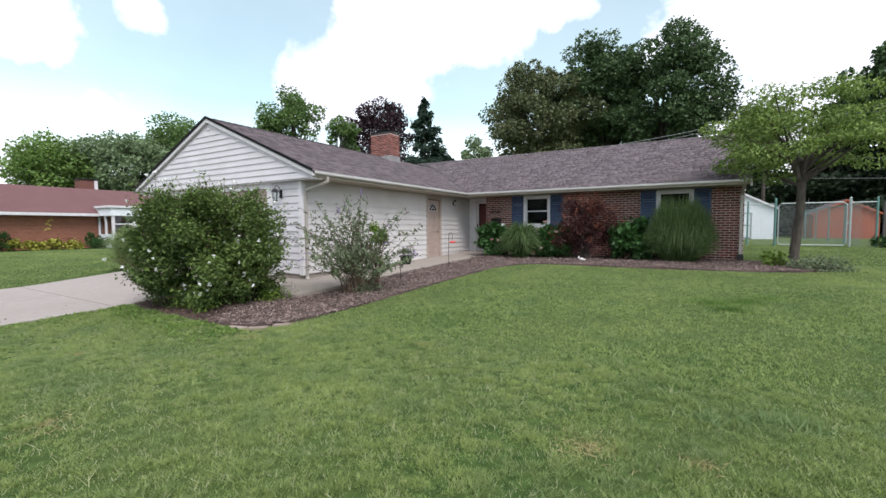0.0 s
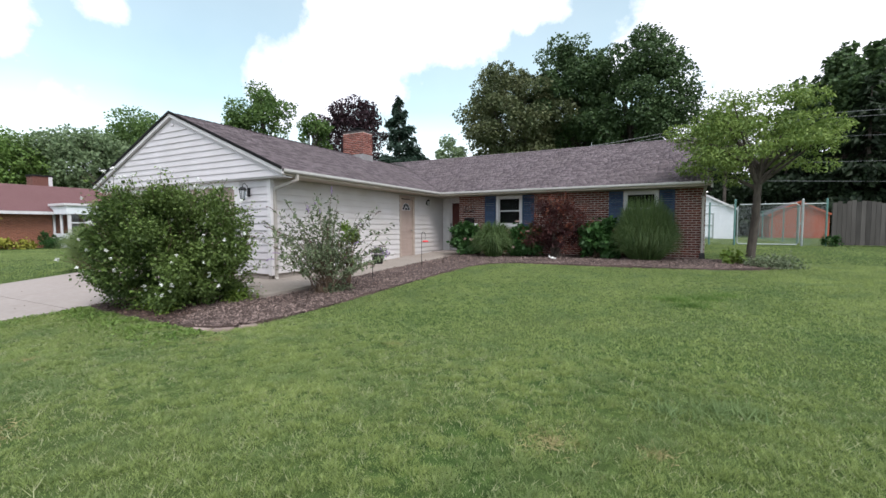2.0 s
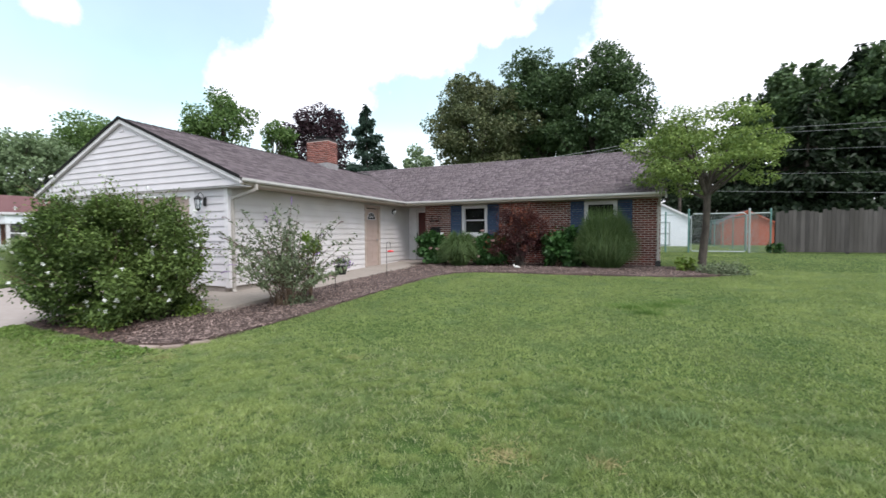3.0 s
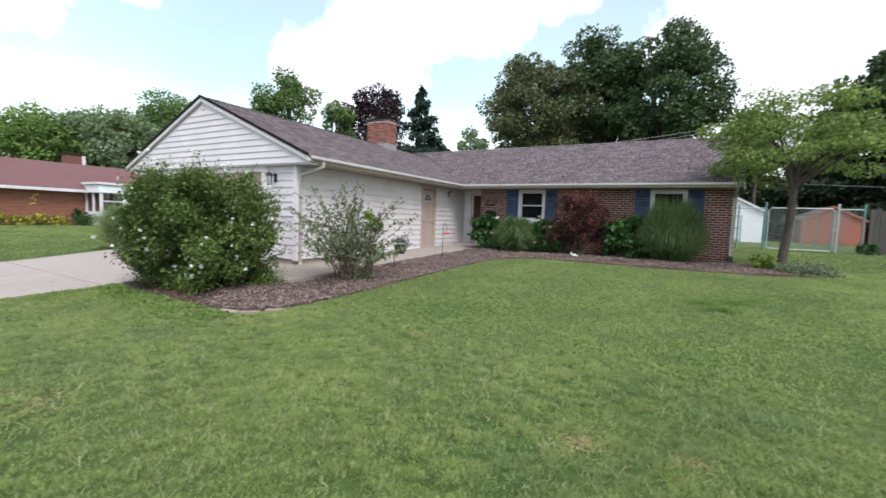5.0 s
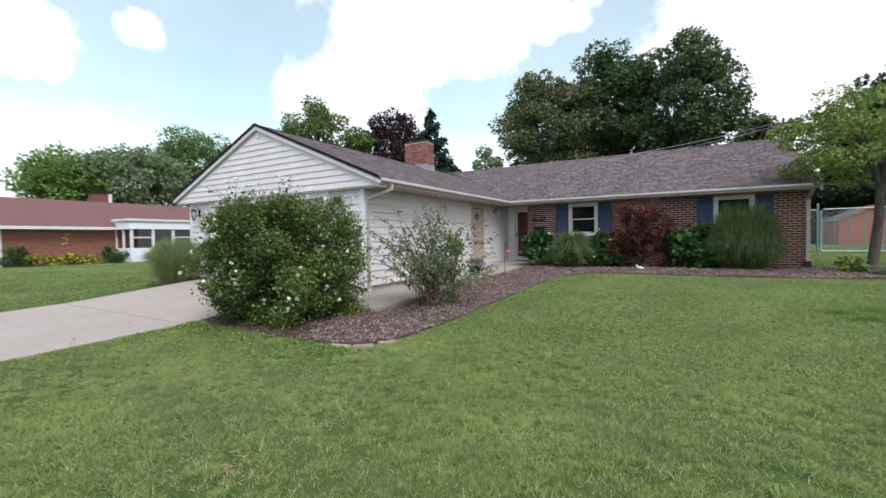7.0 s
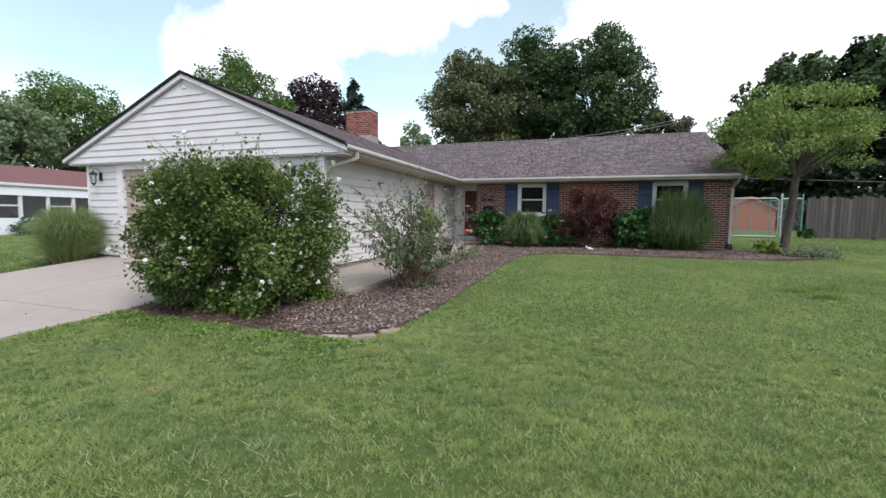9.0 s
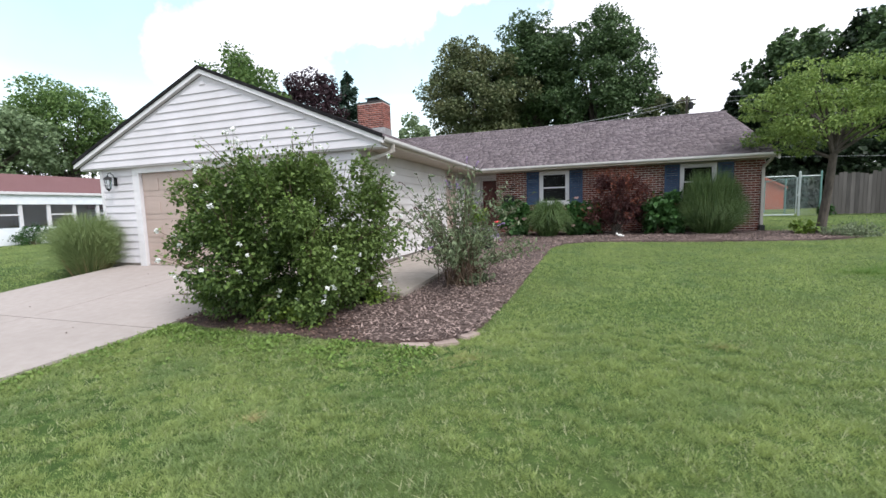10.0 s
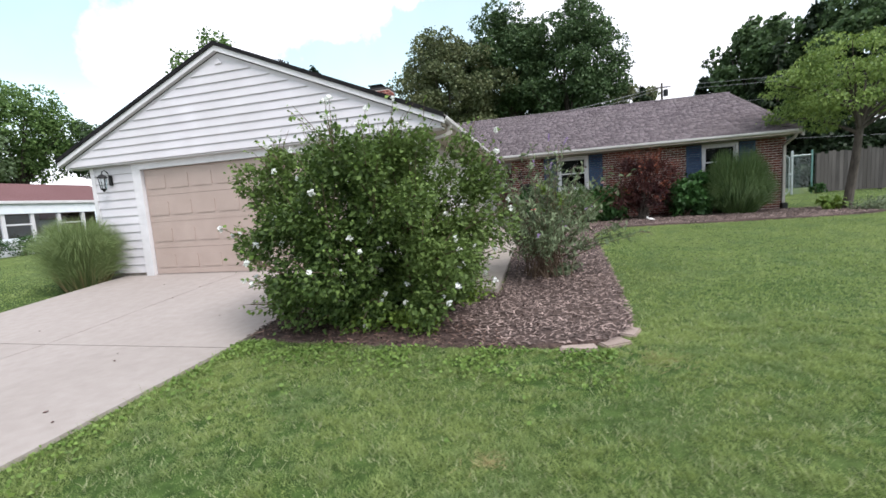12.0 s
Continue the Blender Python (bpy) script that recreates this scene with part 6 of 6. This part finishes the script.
def shingle_field(u0, u1, length, left, right, to_world, rng):
    """Tabs in courses up a slope: left(v) and right(v) bound each course."""
    out = []
    n = int(length / EXPO) + 1
    for r in range(n):
        vv = r * EXPO
        a, b = left(vv), right(vv)
        u = a - rng.uniform(0, TAB)
        while u < b:
            w = TAB * rng.choice([0.5, 0.62, 0.75, 1.0])
            p, q = max(u, a), min(u + w - 0.006, b)
            if q - p > 0.03:
                out.append((p, q, vv - 0.004 * rng.random(), min(vv + EXPO * 1.15, length), 0.010 + 0.004 * rng.random()))
            u += w
    return out


def shingle_mesh(tabs, frame_m):
    """Wedges: thick at the lower edge, thin at the upper."""
    t = np.array(tabs)
    p, q, v0, v1, th = t.T
    z = np.zeros_like(p)
    cs = [(p, v0, z), (q, v0, z), (q, v1, z), (p, v1, z), (p, v0, th), (q, v0, th), (q, v1, z + 0.002), (p, v1, z + 0.002)]
    v = np.stack([np.stack(c, 1) for c in cs], 1).reshape(-1, 3)
    m = np.array(frame_m)
    v = v @ m[:3, :3].T + m[:3, 3]
    f = np.array([[4, 5, 6, 7], [0, 1, 5, 4], [1, 2, 6, 5], [3, 0, 4, 7]])
    return arr("shingles", v, (np.arange(len(t))[:, None, None] * 8 + f[None]).reshape(-1, 4))


def slope_frame(origin, along, up):
    a, u = Vector(along).normalized(), Vector(up).normalized()
    n = a.cross(u)
    return Matrix(((a.x, u.x, n.x, origin[0]), (a.y, u.y, n.y, origin[1]), (a.z, u.z, n.z, origin[2]), (0, 0, 0, 1)))


rng = np.random.default_rng(15)
K = math.sqrt(1 + S * S)
# garage, east slope: u runs along +y from the gable
fe = slope_frame((0.03, -0.03, EAVE - 0.03 * S + 0.002), (0, 1, 0), (-1, 0, S))
tabs = shingle_field(0, 0, 4.06 * K, lambda v: 0.0, lambda v: 7.33 + v / K, fe, rng)
near = [q for q in tabs if q[0] < 2.6 and abs(q[1] - q[0] - TAB + 0.006) < 0.001 and q[2] < 3.6][:300]
keep = set(near)
put_e = put("shingles", shingle_mesh([q for q in tabs if q not in keep], fe), M_SHINGLE, roof_e)
tagged(put_e, kind="stuff")
one = None
for q in near:
    if one is None:
        one = shingle_mesh([(0, TAB - 0.006, 0, EXPO * 1.2, 0.014)], slope_frame((0, 0, 0), (0, 1, 0), (-1, 0, S)))
        one.materials.append(M_SHINGLE_P)
    ob = new("shingle", one)
    ob.parent = roof_e
    ob.location = fe @ Vector((q[0], q[2], 0)) - BASE[roof_e.name]
fw = slope_frame((2 * RX - 0.03, 11.3, EAVE - 0.03 * S + 0.002), (0, -1, 0), (1, 0, S))
tabs = shingle_field(0, 0, 4.06 * K, lambda v: 3.97 - v / K, lambda v: 11.33, fw, rng)
tagged(put("shingles", shingle_mesh(tabs, fw), M_SHINGLE, roof_w), kind="stuff")
fs = slope_frame((-8.06, 7.27, EAVE - 0.03 * S + 0.002), (1, 0, 0), (0, 1, S))
tabs = shingle_field(0, 0, (RY - 7.27) * K, lambda v: max(8.03 - v / K, 4.03 if v / K < 4.06 else 0.0), lambda v: 16.64, fs, rng)
tagged(put("shingles", shingle_mesh(tabs, fs), M_SHINGLE, roof_s), kind="stuff")
for a, b, d in (((RX, -0.02, GR), (0, 1, 0), 11.3), ((-8.0, RY, MR), (1, 0, 0), 16.6)):
    bm = bmesh.new()
    for k in range(int(d / 0.2)):
        c = Vector(b).cross((0, 0, 1))
        o = Vector(a) + Vector(b) * k * 0.2
        e = Vector(b) * 0.24
        for sg in (1, -1):
            w = c * sg * 0.15 + Vector((0, 0, -0.15 * S + 0.012))
            lift = Vector((0, 0, 0.016))
            vs = [bm.verts.new(p) for p in (o + lift * 1.6, o + w + lift * 1.3, o + w + e + lift * 0.5, o + e + lift * 0.7)]
            bm.faces.new(vs)
    me_cap = part("ridge_caps", bm, M_SHINGLE, house)

# loose bark chips on the bed
rng = np.random.default_rng(16)
n = 46000
px, py = rng.uniform(-1.7, 10.2, n * 3), rng.uniform(-3.3, 8.0, n * 3)
ok = inside(px, py, MULCH) & ((py < 2.0) | (rng.uniform(0, 1, n * 3) < 0.4))
px, py = px[ok][:n], py[ok][:n]
n = len(px)
pz = np.array([mulch_z(a, b) for a, b in zip(px, py)]) + rng.uniform(0.0, 0.018, n)
pos = np.stack([px, py, pz], 1)
ln = rng.uniform(0.018, 0.075, (n, 1)) * (1 + 0.5 * (py[:, None] > 4))
d = unit(np.stack([rng.normal(0, 1, n), rng.normal(0, 1, n), rng.normal(0, 0.28, n)], 1))
s = unit(np.cross(d, [0, 0, 1.0])) * rng.uniform(0.004, 0.013, (n, 1))
u = unit(np.cross(s, d)) * 0.006
v = np.stack([pos - d * ln / 2 - s, pos + d * ln / 2 - s * 0.6, pos + d * ln / 2 + s * 0.6, pos - d * ln / 2 + s, pos + u], 1)
# fresh chips southwest by the bush, their colour darkened partly for its shade
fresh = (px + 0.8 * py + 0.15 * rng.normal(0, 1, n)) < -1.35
for sel, mat, label in ((~fresh, M_CHIP, "loose shredded bark chips on the mulch bed"), (fresh, M_CHIPDARK, "fresh bark chips round the hibiscus bush, coloured darker partly for its shade")):
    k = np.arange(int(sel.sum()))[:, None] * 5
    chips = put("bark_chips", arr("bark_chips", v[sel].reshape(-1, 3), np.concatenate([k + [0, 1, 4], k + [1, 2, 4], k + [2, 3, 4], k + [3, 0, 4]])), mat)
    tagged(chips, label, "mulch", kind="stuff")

# grass blades, dense by the path and thinner and broader with distance
HARD = [MULCH, [(-6.2, -17), (-1.68, -17), (-1.68, 0.3), (-7.03, 0.3), (-7.03, -0.5), (-6.48, -6.4)], [(-1.5, -1.3), (0.9, -1.3), (0.9, 8), (-1.5, 8)], [(-7.6, 0.1), (-0.6, 0.1), (-0.6, 17), (-7.6, 17)], [(-0.6, 7.9), (8.5, 7.9), (8.5, 17), (-0.6, 17)],
        [(-31.7, -0.7), (-21.3, -0.7), (-21.3, 14), (-31.7, 14)]]


def turf(name, x0, x1, y0, y1, count, h, w, seed, label, material=M_BLADE, gap=1.0, bunch=1, spread=0.0, tufty=1.0):
    rng = np.random.default_rng(seed)
    px, py = rng.uniform(x0, x1, count), rng.uniform(y0, y1, count)
    px, py = px + rng.normal(0, 0.22, count), py + rng.normal(0, 0.22, count)
    # blades stand in little tufts and splay out of them
    root = np.arange(count) // bunch * bunch
    ox, oy = rng.normal(0, spread, count), rng.normal(0, spread, count)
    px, py = px[root] + ox, py[root] + oy
    vigour = rng.uniform(0.6, 1.3, count)[root]
    ok = np.ones(count, bool)
    jx, jy = px + rng.normal(0, 0.03, count), py + rng.normal(0, 0.03, count)
    for poly in HARD:
        ok &= ~inside(jx, jy, poly)
    def wave(k, s):
        g = np.random.default_rng(seed * 10 + k)
        return sum(np.sin(px * s * math.cos(q) + py * s * math.sin(q) + p) for q, p in g.uniform(0, 6.28, (6, 2))) / 2.4
    # thin worn patches
    worn = wave(1, 2.1)
    tuft = tufty * (wave(2, 19.0) * 0.6 + wave(3, 41.0) * 0.4)
    ok &= rng.uniform(0, 1, count) > gap * np.clip(0.45 * worn - 0.2 - 0.65 * tuft, 0, 0.85)
    px, py, worn, tuft, ox, oy, vigour = (q[ok] for q in (px, py, worn, tuft, ox, oy, vigour))
    n = len(px)
    foot = np.stack([px, py, ground(px, py) - 0.004], 1)
    tall = h * vigour * rng.uniform(0.6, 1.2, n) * np.clip(1 - 0.15 * worn + 0.65 * tuft, 0.3, 2.4)
    a = np.arctan2(oy, ox) + rng.normal(0, 0.7, n) if bunch > 1 else rng.uniform(0, 2 * math.pi, n)
    lean = tall * rng.uniform(0.2, 1.3, n)
    tip = foot + np.stack([lean * np.cos(a), lean * np.sin(a), tall], 1)
    v, f = blade_arrays(foot, tip, w, rng, joints=1)
    tagged(put(name, arr(name, v, f), material), label, "grass", kind="stuff")


turf("lawn_grass", -1.6, 9.5, -6.9, -2.2, 860000, 0.030, 0.0040, 1, "short mown green grass blades near the path", gap=1.0, bunch=18, spread=0.015)
turf("lawn_grass", 1.5, 14.0, -2.2, 7.5, 430000, 0.030, 0.0075, 2, "short mown green grass blades before the house", M_BLADE, 0.12, 3, 0.012, 0.3)
turf("dead_blades", -1.4, 9.5, -6.9, -2.2, 45000, 0.034, 0.0045, 6, "pale dead blades scattered through the lawn", M_PALE)
turf("dead_blades", 1.5, 14.0, -2.2, 7.5, 14000, 0.033, 0.005, 7, "pale dead blades scattered before the house", M_PALE)
turf("lawn_grass", 9.5, 20.0, -6.0, 7.5, 120000, 0.034, 0.011, 3, "short mown green grass blades at the side of the lawn", M_BLADE, 0.15, tufty=0.3)
turf("lawn_grass", 8.5, 32.0, 7.5, 30.0, 170000, 0.036, 0.014, 4, "short mown green grass blades in the side yard", M_BLADE, 0.12, tufty=0.3)
turf("lawn_grass", -23.0, -7.0, -9.0, 13.0, 210000, 0.038, 0.014, 5, "short mown green grass blades between the houses", M_BLADE, 0.12, tufty=0.3)
turf("lawn_grass", -1.4, 20.0, -17.0, -6.7, 90000, 0.04, 0.016, 8, "short mown green grass blades behind the path", M_BLADE, 0.5)
turf("edge_grass", -1.74, -1.52, -7.5, -2.9, 16000, 0.050, 0.0045, 9, "longer grass blades that hang over the driveway edge", M_BLADE, 0.2, 8, 0.02)
# dry patches and coarse tufts in the lawn
DRY_SPOTS = ((6.70, -3.85, 0.24), (3.15, -5.45, 0.28), (7.3, -3.75, 0.12), (1.14, -4.58, 0.10), (4.56, -2.5, 0.12), (2.3, -3.2, 0.25))
rng = np.random.default_rng(19)
for x, y, r, k in ((7.70, -2.97, 0.28, 900), (7.35, -3.15, 0.22, 600), (7.5, 1.25, 0.35, 900), (7.95, 1.5, 0.30, 700), (7.75, 0.85, 0.28, 700), (8.3, 1.9, 0.25, 400)):
    k = int(k * (0.22 if y < 0 else 0.6))
    a, s = rng.uniform(0, 6.28, k), rng.normal(0, 0.55, k) * r
    px, py = x + s * np.cos(a) * 1.4, y + s * np.sin(a) * 0.6
    foot = np.stack([px, py, ground(px, py) - 0.005], 1)
    tip = foot + np.stack([rng.normal(0, 0.06, k), rng.normal(0, 0.06, k), rng.uniform(0.05, 0.12, k)], 1)
    v, f = blade_arrays(foot, tip, 0.008, rng, joints=1)
    tagged(put("coarse_tuft", arr("coarse_tuft", v, f), L_TUFT if y < 0 else L_FRESH), "coarse dark blue-green grass tuft in the lawn", "grass", kind="stuff")
rng = np.random.default_rng(27)
for k in range(12):
    x, y = rng.uniform(-5.2, -1.85), rng.uniform(-4.6, -0.6)
    z, ln, turn = drive_z(x, y), rng.uniform(0.018, 0.036), rng.uniform(0, 6.28)
    bm = bmesh.new()
    row = [[bm.verts.new((u * ln, w * ln * (0.42 if abs(u) < 0.3 else 0.04), 0.003 + 0.25 * ln * abs(w) + 0.1 * ln * u * u)) for w in (-1, 0, 1)] for u in (-0.5, 0.0, 0.5)]
    for p, r in zip(row, row[1:]):
        for a in (0, 1):
            bm.faces.new((p[a], r[a], r[a + 1], p[a + 1]))
    bmesh.ops.transform(bm, matrix=Matrix.Translation((x, y, z)) @ Matrix.Rotation(turn, 4, "Z"), verts=bm.verts)
    tagged(part("dry_leaf", bm, M_SPENT), "small curled brown leaf lying on the driveway", "leaf", "leaves on the driveway")
rng = np.random.default_rng(18)
for x, y, r in DRY_SPOTS:
    k = int(2600 * r * r) + 150
    a, s = rng.uniform(0, 6.28, k), rng.normal(0, 0.5, k) * r
    px, py = x + s * np.cos(a) * 1.3, y + s * np.sin(a)
    foot = np.stack([px, py, ground(px, py)], 1)
    tip = foot + np.stack([rng.normal(0, 0.03, k), rng.normal(0, 0.03, k), rng.uniform(0.01, 0.03, k)], 1)
    v, f = blade_arrays(foot, tip, 0.007, rng, joints=1)
    tagged(put("dry_grass", arr("dry_grass", v, f), M_DRY), "thin patch of dry straw-coloured grass in the lawn", "grass", kind="stuff")

rng = np.random.default_rng(17)
px = rng.uniform(-1.68, 2.0, 5200)
py = -3.0 - rng.gamma(1.4, 0.16, 5200) - 0.05 * px
px2 = -1.66 + rng.gamma(1.5, 0.16, 1500)
px, py = np.concatenate([px, px2]), np.concatenate([py, -2.95 - 2.4 * rng.uniform(0, 1, 1500) ** 1.6])
clump = np.sin(px * 7.3 + 1.7 * np.sin(py * 5.1)) + np.sin(py * 8.7 + 1.3 * px)
ok = clump > rng.uniform(-1.4, 1.3, len(px))
px, py = px[ok], py[ok]
foot = np.stack([px, py, ground(px, py) + 0.035], 1)
tagged(leaves("clover_edge", foot + rng.normal(0, 1, foot.shape) * [0, 0, 0.013], np.tile([0, 0, 1.0], (len(px), 1)), 0.030, rng, L_CLOVER, None, slim=0.5, wild=1.2), "low bright clover along the edges of bed and driveway", "clover", kind="stuff")
